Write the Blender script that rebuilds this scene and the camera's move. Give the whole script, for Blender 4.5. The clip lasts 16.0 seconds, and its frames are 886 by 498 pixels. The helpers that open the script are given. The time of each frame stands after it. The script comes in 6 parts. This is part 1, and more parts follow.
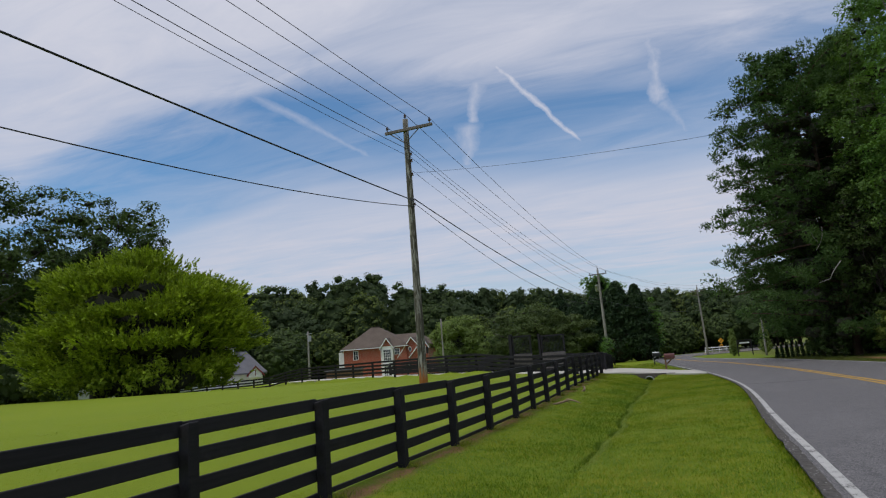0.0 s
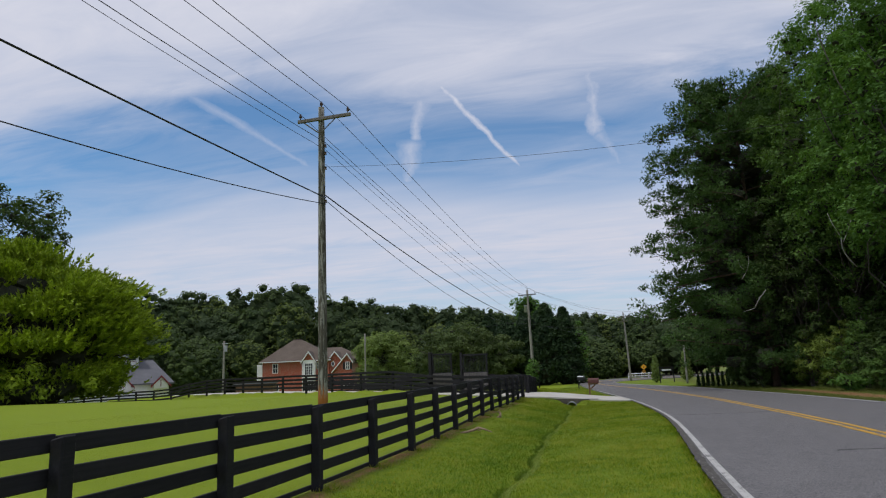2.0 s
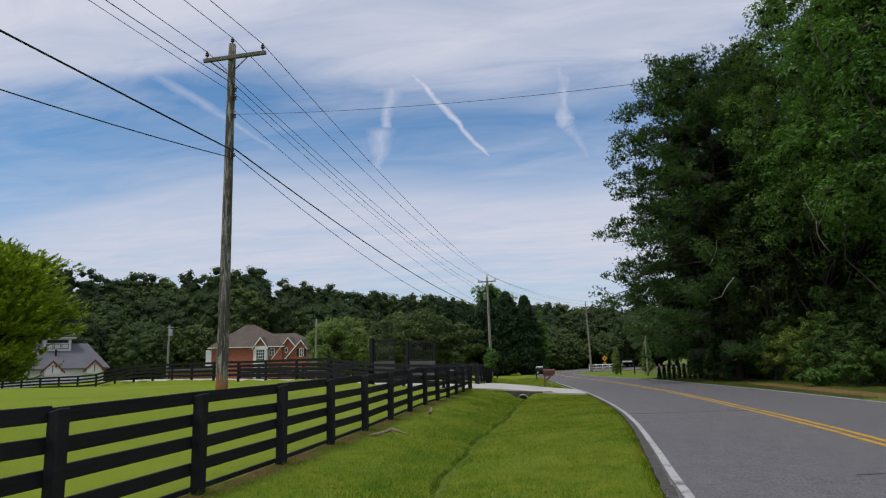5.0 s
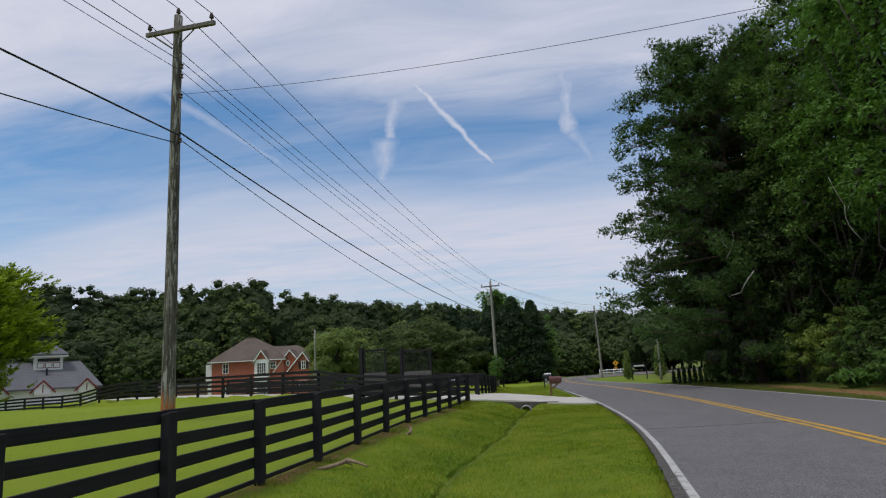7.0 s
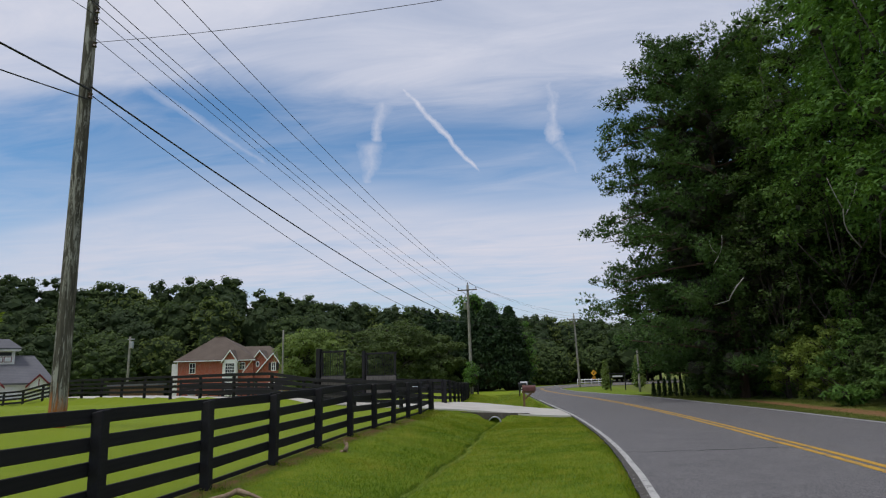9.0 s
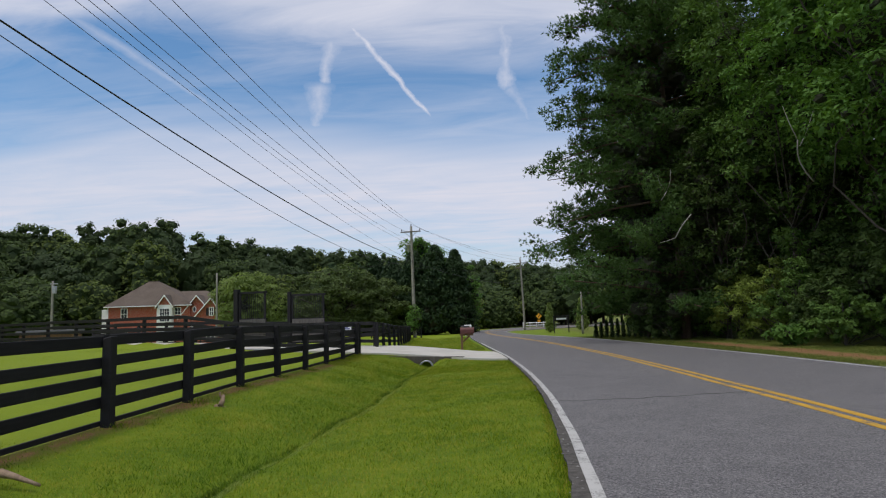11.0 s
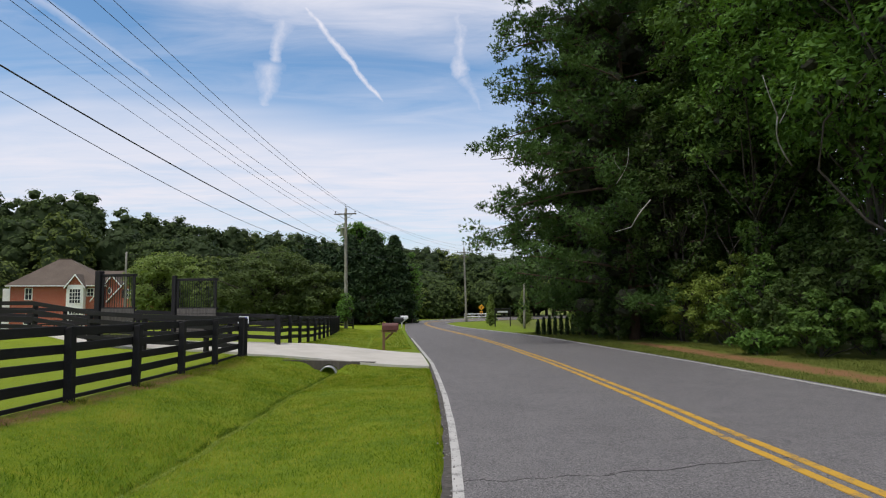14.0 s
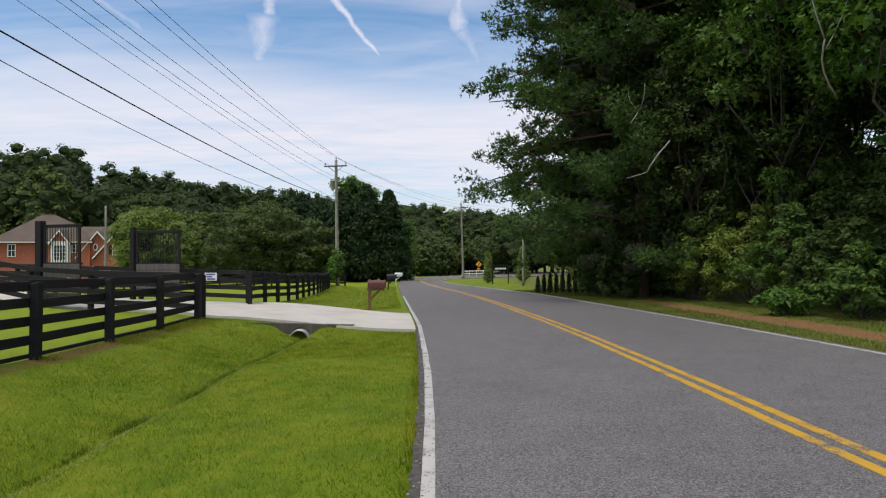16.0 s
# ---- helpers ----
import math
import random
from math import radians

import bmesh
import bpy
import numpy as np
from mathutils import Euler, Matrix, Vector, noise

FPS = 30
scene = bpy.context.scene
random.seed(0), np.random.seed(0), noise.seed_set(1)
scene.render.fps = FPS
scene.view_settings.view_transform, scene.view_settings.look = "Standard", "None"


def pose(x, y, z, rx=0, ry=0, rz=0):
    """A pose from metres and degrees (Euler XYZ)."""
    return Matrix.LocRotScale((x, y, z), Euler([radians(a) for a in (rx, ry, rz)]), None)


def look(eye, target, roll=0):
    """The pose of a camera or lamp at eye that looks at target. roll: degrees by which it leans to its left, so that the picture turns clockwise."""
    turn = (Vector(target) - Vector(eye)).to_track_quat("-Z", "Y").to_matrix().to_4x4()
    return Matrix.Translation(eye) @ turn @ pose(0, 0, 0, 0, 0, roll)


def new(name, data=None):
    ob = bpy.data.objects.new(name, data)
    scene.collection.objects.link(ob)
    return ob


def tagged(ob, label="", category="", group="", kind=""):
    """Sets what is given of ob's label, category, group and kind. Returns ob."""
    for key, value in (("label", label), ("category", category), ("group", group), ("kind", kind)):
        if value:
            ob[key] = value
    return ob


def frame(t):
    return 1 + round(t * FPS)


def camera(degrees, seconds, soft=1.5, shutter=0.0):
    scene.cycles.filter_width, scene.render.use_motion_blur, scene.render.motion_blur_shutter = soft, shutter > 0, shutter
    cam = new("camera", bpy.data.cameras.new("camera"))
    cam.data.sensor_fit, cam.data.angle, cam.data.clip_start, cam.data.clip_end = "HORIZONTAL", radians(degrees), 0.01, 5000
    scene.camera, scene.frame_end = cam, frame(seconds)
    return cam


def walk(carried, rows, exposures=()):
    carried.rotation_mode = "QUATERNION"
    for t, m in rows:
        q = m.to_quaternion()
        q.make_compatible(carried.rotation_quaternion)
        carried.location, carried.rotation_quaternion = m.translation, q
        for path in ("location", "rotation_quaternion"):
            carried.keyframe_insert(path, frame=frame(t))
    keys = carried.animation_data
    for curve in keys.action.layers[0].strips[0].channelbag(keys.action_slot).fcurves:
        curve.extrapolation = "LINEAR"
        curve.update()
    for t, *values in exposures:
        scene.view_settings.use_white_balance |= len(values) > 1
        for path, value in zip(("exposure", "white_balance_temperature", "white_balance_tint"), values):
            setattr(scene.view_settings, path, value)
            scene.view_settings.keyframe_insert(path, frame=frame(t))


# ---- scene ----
import itertools

cam = camera(70.7, 16.0, 1.15)
PATH = [
    (0, (3.722, -34.43, 1.627), (3.065, -32.57, 1.954), -4.5),
    (0.5, (3.675, -33.826, 1.607), (3.047, -31.951, 1.909), -2.5),
    (1, (3.648, -33.227, 1.61), (2.97, -31.377, 1.955), -1.9),
    (1.5, (3.696, -32.677, 1.59), (3.004, -30.835, 1.947), -0.5),
    (2, (3.727, -32.013, 1.595), (3.271, -30.101, 1.963), -2.4),
    (2.5, (3.802, -31.513, 1.579), (3.291, -29.612, 1.936), -0.9),
    (3, (3.795, -30.91, 1.54), (3.258, -29.016, 1.895), -3.0),
    (3.5, (3.796, -30.249, 1.528), (3.22, -28.364, 1.87), -0.2),
    (4, (3.845, -29.609, 1.511), (3.315, -27.709, 1.84), -2.1),
    (4.5, (3.985, -29.162, 1.503), (3.616, -27.223, 1.825), -1.0),
    (7, (4.275, -26.057, 1.473), (3.897, -24.126, 1.832), -3.0),
    (7.5, (4.359, -25.497, 1.454), (3.969, -23.567, 1.808), -2.0),
    (8, (4.329, -24.795, 1.395), (3.934, -22.887, 1.847), -3.3),
    (8.5, (4.4, -24.255, 1.424), (3.931, -22.343, 1.771), -1.7),
    (9, (4.438, -23.692, 1.43), (4.115, -21.754, 1.804), -1.5),
    (9.5, (4.589, -23.192, 1.357), (4.282, -21.237, 1.644), -0.6),
    (12, (4.855, -19.925, 1.263), (4.746, -17.931, 1.372), -2.6),
    (12.5, (4.943, -19.219, 1.265), (4.621, -17.245, 1.251), 1.4),
    (13, (5.274, -18.694, 1.308), (5.263, -16.695, 1.369), -2.1),
    (13.5, (5.417, -18.038, 1.462), (5.23, -16.049, 1.564), 1.6),
    (14, (5.489, -17.277, 1.456), (5.48, -15.283, 1.614), -0.3),
    (14.5, (5.584, -16.746, 1.468), (5.659, -14.755, 1.634), 2.1),
    (15, (5.642, -16.198, 1.376), (5.816, -14.207, 1.445), -0.9),
    (15.5, (5.6, -15.628, 1.373), (5.671, -13.63, 1.412), 0.7),
    (16, (5.69, -14.802, 1.357), (5.687, -12.802, 1.379), -0.3),
]
walk(cam, [(t, look(eye, target, roll)) for t, eye, target, roll in PATH], [(0, -0.17, 6250, 10), (0.6, -0.08, 6250, 10), (9.7, -0.05, 6250, 10), (12, 0.16, 6450, 10), (16, 0.32, 6600, 10)])

# ---- world, sun, exposure ----
SUN_AZ, SUN_EL = radians(-138), radians(64)          # azimuth from +y towards +x
sun_data = bpy.data.lights.new("sun", "SUN")
sun_data.energy, sun_data.angle, sun_data.color = 1.5, radians(12), (1.0, 0.95, 0.87)
sun = new("sun", sun_data)
sun_from = Vector((math.sin(SUN_AZ) * math.cos(SUN_EL), math.cos(SUN_AZ) * math.cos(SUN_EL), math.sin(SUN_EL)))
sun.matrix_world = look(sun_from * 60, (0, 0, 0))

world = bpy.data.worlds.new("sky")
scene.world = world
world.use_nodes = True


class Graph:
    """A short way to write node trees."""

    def __init__(self, tree):
        self.tree = tree
        tree.nodes.clear()

    def add(self, kind, ins=(), **props):
        n = self.tree.nodes.new(kind)
        if "operation" in props:
            n.operation, n.use_clamp = props["operation"], props.get("use_clamp", False)
        if "blend_type" in props:
            n.data_type, n.blend_type = "RGBA", props["blend_type"]
        if "feature" in props:
            n.feature = props["feature"]
        if "bands_direction" in props:
            n.bands_direction = props["bands_direction"]
        for key, value in dict(ins).items():
            if isinstance(value, bpy.types.NodeSocket):
                self.tree.links.new(value, n.inputs[key])
            else:
                n.inputs[key].default_value = value
        return n

    def math(self, op, a, b=0.0, clamp=False):
        return self.add("ShaderNodeMath", {0: a, 1: b}, operation=op, use_clamp=clamp).outputs[0]

    def mix(self, fac, a, b, blend="MIX"):
        n = self.add("ShaderNodeMix", blend_type=blend)
        for key, value in ((0, fac), (6, a), (7, b)):
            if isinstance(value, bpy.types.NodeSocket):
                self.tree.links.new(value, n.inputs[key])
            else:
                n.inputs[key].default_value = value
        return n.outputs[2]

    def ramp(self, fac, stops):
        n = self.add("ShaderNodeValToRGB", {0: fac})
        el = n.color_ramp.elements
        while len(el) < len(stops):
            el.new(0.5)
        for e, (p, c) in zip(el, stops):
            e.position = p
            e.color = c if len(c) == 4 else (*c, 1)
        return n.outputs[0]

    def noise(self, vector, scale, detail=4.0, rough=0.55, distort=0.0):
        return self.add("ShaderNodeTexNoise", {"Vector": vector, "Scale": scale, "Detail": detail, "Roughness": rough, "Distortion": distort}).outputs[0]


def grey(v):
    return (v, v, v, 1)


def build_sky():
    g = Graph(world.node_tree)
    sky = g.add("ShaderNodeTexSky")
    sky.sky_type, sky.sun_disc, sky.sun_elevation, sky.sun_rotation = "NISHITA", False, SUN_EL, SUN_AZ
    sky.air_density, sky.dust_density, sky.ozone_density = 1.0, 1.2, 1.6
    coord = g.add("ShaderNodeTexCoord").outputs["Generated"]
    sep = g.add("ShaderNodeSeparateXYZ", {0: coord})
    x, y, z = sep.outputs
    up = g.math("MAXIMUM", z, 0.02)
    # a flat cloud layer seen in perspective, drawn out into streaks
    px, py = g.math("DIVIDE", x, g.math("ADD", up, 0.06)), g.math("DIVIDE", y, g.math("ADD", up, 0.06))
    flat = g.add("ShaderNodeCombineXYZ", {0: px, 1: py, 2: 0.0}).outputs[0]
    turned = g.add("ShaderNodeMapping", {"Vector": flat, "Rotation": (0, 0, radians(-14)), "Scale": (0.35, 1.0, 1), "Location": (CLOUD_X, CLOUD_Y, 0)}).outputs[0]
    big = g.math("SUBTRACT", g.noise(turned, 0.9, 4, 0.55, 0.4), 0.5)
    fine = g.math("SUBTRACT", g.noise(turned, 4.2, 7, 0.62, 0.7), 0.5)
    # cirrus in drifts: a high sheet, a clear lane below it, then thinner bands towards the horizon
    left = g.math("MULTIPLY", g.math("SUBTRACT", g.math("DIVIDE", x, g.math("MAXIMUM", y, 0.15)), -0.60), -0.20, clamp=True)
    level = g.math("ADD", g.math("ADD", z, g.math("MINIMUM", left, 0.16)), g.math("ADD", g.math("MULTIPLY", big, 0.16), g.math("MULTIPLY", fine, 0.05)))
    cover = g.ramp(level, [(0.0, grey(0.86)), (0.09, grey(0.62)), (0.14, grey(0.80)), (0.20, grey(0.88)), (0.255, grey(0.66)), (0.285, grey(0.28)), (0.36, grey(0.10)), (0.40, grey(0.26)), (0.44, grey(0.78)), (0.54, grey(0.97))])
    thin = g.math("MULTIPLY", g.math("ADD", big, g.math("MULTIPLY", fine, 0.8)), 0.9)
    cover = g.math("ADD", cover, thin, clamp=True)
    # aeroplane trails: bands round great-circle chords
    wob = g.math("MULTIPLY", g.math("SUBTRACT", g.noise(coord, 26, 4, 0.6), 0.5), 0.03)
    wob2 = g.math("MULTIPLY", g.math("SUBTRACT", g.noise(coord, 9, 3, 0.5), 0.5), 0.012)
    iy = g.math("MAXIMUM", y, 0.05)
    u = g.math("ADD", g.math("DIVIDE", x, iy), g.math("MULTIPLY", wob, 0.5))
    v = g.math("ADD", g.math("DIVIDE", z, iy), wob2)
    for (u0, v0), (u1, v1), width, strength, rough in TRAILS:
        du, dv = u1 - u0, v1 - v0
        n = math.hypot(du, dv)
        du, dv = du / n, dv / n
        along = g.math("ADD", g.math("MULTIPLY", g.math("SUBTRACT", u, u0), du), g.math("MULTIPLY", g.math("SUBTRACT", v, v0), dv))
        side = g.math("ADD", g.math("MULTIPLY", g.math("SUBTRACT", u, u0), -dv), g.math("MULTIPLY", g.math("SUBTRACT", v, v0), du))
        side = g.math("ADD", side, g.math("MULTIPLY", wob, rough))
        s = g.math("DIVIDE", along, n)
        taper = g.math("ADD", 0.55, g.math("MULTIPLY", g.math("SUBTRACT", 1.0, s), 0.8))
        core = g.math("SUBTRACT", 1.0, g.math("DIVIDE", g.math("ABSOLUTE", side), g.math("MULTIPLY", taper, width)), clamp=True)
        ends = g.math("MULTIPLY", g.math("MULTIPLY", s, 6.0, clamp=True), g.math("MULTIPLY", g.math("SUBTRACT", 1.0, s), 12.0, clamp=True))
        tex = g.math("ADD", 0.45, g.math("MULTIPLY", g.noise(coord, 40, 4, 0.65), 1.1))
        band = g.math("MULTIPLY", g.math("MULTIPLY", g.math("POWER", core, 0.7), ends), g.math("MULTIPLY", tex, strength), clamp=True)
        cover = g.math("MAXIMUM", cover, band)
    blue = g.mix(1.0, sky.outputs[0], SKY_TINT, "MULTIPLY")
    white = g.mix(g.math("MULTIPLY", z, 1.2, clamp=True), CLOUD_LOW, CLOUD_HIGH)
    col = g.mix(cover, blue, white)
    bg = g.add("ShaderNodeBackground", {"Color": col, "Strength": 0.12})
    g.add("ShaderNodeOutputWorld", {"Surface": bg.outputs[0]})


CLOUD_X, CLOUD_Y = 0.7, 0.55
SKY_TINT = (0.74, 1.0, 1.13, 1)
CLOUD_LOW, CLOUD_HIGH = (5.55, 5.5, 6.12, 1), (5.9, 5.95, 6.6, 1)
# trails: start and end as x / y and z / y, half width, strength, raggedness
TRAILS = [
    ((-0.255, 0.515), (-0.097, 0.313), 0.0075, 0.8, 0.22),
    ((-0.262, 0.475), (-0.282, 0.385), 0.019, 0.6, 0.9),
    ((-0.286, 0.395), (-0.298, 0.31), 0.022, 0.5, 1.0),
    ((0.018, 0.53), (0.026, 0.352), 0.021, 0.62, 0.8),
    ((0.022, 0.37), (0.068, 0.305), 0.012, 0.4, 0.6),
    ((-0.78, 0.57), (-0.465, 0.352), 0.010, 0.34, 0.3),
]
build_sky()

# ---- materials ----


def material(name, build):
    m = bpy.data.materials.new(name)
    m.use_nodes = True
    g = Graph(m.node_tree)
    shader = build(g)
    g.add("ShaderNodeOutputMaterial", {"Surface": shader})
    return m


def principled(g, color, rough=0.7, bump=None, strength=0.3, distance=0.02, metal=0.0, spec=0.5):
    ins = {"Base Color": color, "Roughness": rough, "Metallic": metal, "Specular IOR Level": spec}
    if bump is not None:
        ins["Normal"] = g.add("ShaderNodeBump", {"Height": bump, "Strength": strength, "Distance": distance}).outputs[0]
    return g.add("ShaderNodeBsdfPrincipled", ins).outputs[0]


def where(g):
    return g.add("ShaderNodeNewGeometry").outputs["Position"]


def local(g):
    return g.add("ShaderNodeTexCoord").outputs["Object"]


def plain(name, color, rough=0.6, metal=0.0, vary=0.12, scale=6.0, spec=0.4):
    """A paint or metal with slight mottling at two scales."""
    def build(g):
        p = local(g)
        n = g.math("ADD", g.math("MULTIPLY", g.noise(p, scale, 3), 0.6), g.math("MULTIPLY", g.noise(p, scale * 9, 3), 0.4))
        dark, light = [tuple(min(1, c * f) for c in color) for f in (1 - vary * 1.6, 1 + vary * 1.6)]
        col = g.ramp(n, [(0.3, dark), (0.7, light)])
        return principled(g, col, rough, n, 0.12, 0.01, metal, spec)
    return material(name, build)


def leafy(name, dark, light, glow=0.3, rough=0.55, patch=0.35, each=0.55):
    """Leaves: colour varies from leaf to leaf and over the crown, and some light passes through."""
    def build(g):
        geo = g.add("ShaderNodeNewGeometry")
        r = geo.outputs["Random Per Island"]
        n = g.noise(geo.outputs["Position"], patch, 3)
        f = g.math("ADD", g.math("ADD", g.math("MULTIPLY", r, each), 0.275 - each / 2), g.math("MULTIPLY", g.math("SUBTRACT", g.math("MULTIPLY", n, 2.2), 0.6), 0.5))
        small = g.math("SUBTRACT", g.noise(geo.outputs["Position"], 6.5, 3, 0.7), 0.5)
        f = g.math("ADD", f, g.math("MULTIPLY", small, 0.5))
        col = g.ramp(f, [(0.1, dark), (0.55, tuple((a + b) / 2 for a, b in zip(dark, light))), (0.95, light)])
        pr = principled(g, col, rough, small, 0.5, 0.12, spec=0.15)
        tr = g.add("ShaderNodeBsdfTranslucent", {"Color": g.mix(1.0, col, (1.15, 1.25, 0.6, 1), "MULTIPLY")}).outputs[0]
        return g.add("ShaderNodeMixShader", {0: glow, 1: pr, 2: tr}).outputs[0]
    return material(name, build)


def bark(name, dark, light, scale=5.0):
    def build(g):
        p = local(g)
        st = g.add("ShaderNodeMapping", {"Vector": p, "Scale": (1, 1, 0.16)}).outputs[0]
        n = g.noise(st, scale * 3, 6, 0.65, 0.5)
        b = g.noise(p, 1.2, 3)
        col = g.ramp(g.math("ADD", g.math("MULTIPLY", n, 0.75), g.math("MULTIPLY", b, 0.25)), [(0.33, dark), (0.66, light)])
        return principled(g, col, 0.9, n, 0.8, 0.04)
    return material(name, build)


def build_grass(g):
    p = where(g)
    big = g.noise(p, 0.16, 4, 0.6)
    mid = g.noise(p, 1.5, 6, 0.7)
    fine = g.noise(p, 42, 4, 0.75)
    col = g.ramp(big, [(0.3, (0.145, 0.21, 0.011)), (0.52, (0.18, 0.245, 0.013)), (0.72, (0.23, 0.275, 0.018))])
    col = g.mix(g.ramp(mid, [(0.42, grey(0)), (0.66, grey(0.6))]), col, (0.105, 0.18, 0.011, 1))
    col = g.mix(g.ramp(g.noise(p, 0.55, 5, 0.7), [(0.50, grey(0)), (0.70, grey(0.5))]), col, (0.235, 0.25, 0.035, 1))
    col = g.mix(g.math("MULTIPLY", g.ramp(fine, [(0.35, grey(1)), (0.62, grey(0))]), 0.5), col, (0.085, 0.135, 0.010, 1))
    sx, sy, _ = g.add("ShaderNodeSeparateXYZ", {0: p}).outputs
    ragged = g.math("MULTIPLY", g.math("SUBTRACT", g.noise(p, 1.1, 6, 0.7), 0.5), 2.6)
    strip_ = g.math("SUBTRACT", 1.0, g.math("ABSOLUTE", g.math("DIVIDE", g.math("SUBTRACT", g.math("ADD", sx, g.math("MULTIPLY", sy, 0.03)), 14.6), 0.95)))
    reach_ = g.math("MULTIPLY", g.math("SUBTRACT", 16.0, sy), 0.2, clamp=True)
    under = g.math("SUBTRACT", 0.5, g.math("ABSOLUTE", g.math("DIVIDE", g.math("SUBTRACT", sx, 0.12), 0.55)))
    under = g.math("MINIMUM", under, g.math("MULTIPLY", g.math("SUBTRACT", -0.5, sy), 1.0))
    bare = g.math("MAXIMUM", g.math("SUBTRACT", g.math("MINIMUM", strip_, g.math("SUBTRACT", g.math("MULTIPLY", reach_, 2.0), 1.0)), g.math("ADD", 0.10, g.math("MULTIPLY", g.noise(p, 0.7, 5, 0.7), 0.25))), under)
    bare = g.ramp(g.math("ADD", bare, g.math("MULTIPLY", ragged, 0.7)), [(0.0, grey(0)), (0.5, grey(0.9))])
    soil = g.ramp(g.noise(p, 7, 5, 0.7), [(0.3, (0.21, 0.10, 0.05)), (0.7, (0.33, 0.165, 0.09))])
    # olive roadside grass, darkened in its colour for the trees' shade
    dull = g.math("MULTIPLY", g.math("SUBTRACT", sx, 12.0, clamp=True), 0.75)
    straw = g.ramp(g.noise(p, 0.9, 6, 0.75), [(0.62, grey(0)), (0.75, grey(0.4))])
    col = g.mix(straw, col, (0.29, 0.24, 0.07, 1))
    scuff = g.ramp(g.noise(p, 2.6, 5, 0.75), [(0.66, grey(0)), (0.76, grey(0.5))])
    col = g.mix(scuff, col, (0.25, 0.16, 0.06, 1))
    col = g.mix(dull, col, (0.13, 0.145, 0.035, 1))
    col = g.mix(bare, col, soil)
    # thatch under the long verge grass, with shade among stems painted in
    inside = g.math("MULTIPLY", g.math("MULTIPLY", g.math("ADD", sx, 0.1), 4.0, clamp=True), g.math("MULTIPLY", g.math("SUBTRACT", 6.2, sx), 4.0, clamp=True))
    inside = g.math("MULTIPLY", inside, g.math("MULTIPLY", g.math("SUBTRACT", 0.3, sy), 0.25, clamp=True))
    thatch_shade = g.ramp(g.noise(p, 1.4, 8, 0.8), [(0.36, (0.080, 0.140, 0.006)), (0.52, (0.138, 0.198, 0.008)), (0.62, (0.175, 0.215, 0.012)), (0.72, (0.215, 0.165, 0.035))])
    col = g.mix(g.math("MULTIPLY", inside, g.math("SUBTRACT", 1.0, bare)), col, thatch_shade)
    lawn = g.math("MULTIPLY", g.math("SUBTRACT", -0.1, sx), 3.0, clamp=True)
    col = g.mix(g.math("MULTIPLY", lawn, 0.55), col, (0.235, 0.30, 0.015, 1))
    h = g.math("ADD", fine, g.math("MULTIPLY", mid, 2.0))
    return principled(g, col, 0.85, h, 0.6, 0.04, spec=0.15)


def blade_mix(name, colours, glow=0.3):
    """Grass blades: patches at three scales run from deep green over olive to straw."""
    def build(g):
        geo = g.add("ShaderNodeNewGeometry")
        p = geo.outputs["Position"]
        f = g.math("ADD", g.math("MULTIPLY", g.noise(p, 0.45, 4, 0.6), 0.45), g.math("MULTIPLY", g.noise(p, 2.4, 5, 0.7), 0.55))
        f = g.math("ADD", f, g.math("MULTIPLY", g.math("SUBTRACT", geo.outputs["Random Per Island"], 0.5), 0.3))
        f = g.math("MULTIPLY", g.math("SUBTRACT", f, 0.335), 3.1, clamp=True)
        col = g.ramp(f, list(zip((0.05, 0.40, 0.65, 0.90), colours)))
        pr = principled(g, col, 0.6, spec=0.12)
        tr = g.add("ShaderNodeBsdfTranslucent", {"Color": g.mix(1.0, col, (1.1, 1.15, 0.6, 1), "MULTIPLY")}).outputs[0]
        return g.add("ShaderNodeMixShader", {0: glow, 1: pr, 2: tr}).outputs[0]
    return material(name, build)


def build_asphalt(g):
    p = where(g)
    big = g.noise(p, 0.22, 4, 0.6)
    mid = g.noise(p, 2.2, 6, 0.7)
    grain = g.noise(p, 58, 4, 0.85)
    stone = g.add("ShaderNodeTexVoronoi", {"Vector": p, "Scale": 75.0}, feature="F1")
    col = g.ramp(big, [(0.3, (0.124, 0.118, 0.123)), (0.7, (0.172, 0.164, 0.167))])
    col = g.mix(0.45, col, g.ramp(mid, [(0.35, (0.10, 0.096, 0.10)), (0.7, (0.20, 0.191, 0.19))]))
    col = g.mix(g.math("MULTIPLY", g.ramp(grain, [(0.52, grey(0)), (0.60, grey(1))]), 0.9), col, (0.27, 0.258, 0.25, 1))
    col = g.mix(g.math("MULTIPLY", g.ramp(grain, [(0.38, grey(1)), (0.46, grey(0))]), 0.9), col, (0.036, 0.035, 0.039, 1))
    col = g.mix(0.5, col, g.add("ShaderNodeRGBToBW", {0: stone.outputs["Color"]}).outputs[0], "SOFT_LIGHT")
    return principled(g, col, 0.86, g.math("ADD", grain, stone.outputs["Distance"]), 0.7, 0.012, spec=0.3)


def paint_on_road(name, color):
    def build(g):
        p = where(g)
        wear = g.math("ADD", g.math("MULTIPLY", g.noise(p, 4.0, 5, 0.7), 0.6), g.math("MULTIPLY", g.noise(p, 60, 3, 0.7), 0.4))
        col = g.ramp(wear, [(0.405, (0.13, 0.125, 0.12)), (0.48, color), (0.8, tuple(min(1, c * 1.12) for c in color))])
        return principled(g, col, 0.7, g.noise(p, 80, 2), 0.3, 0.006, spec=0.3)
    return material(name, build)


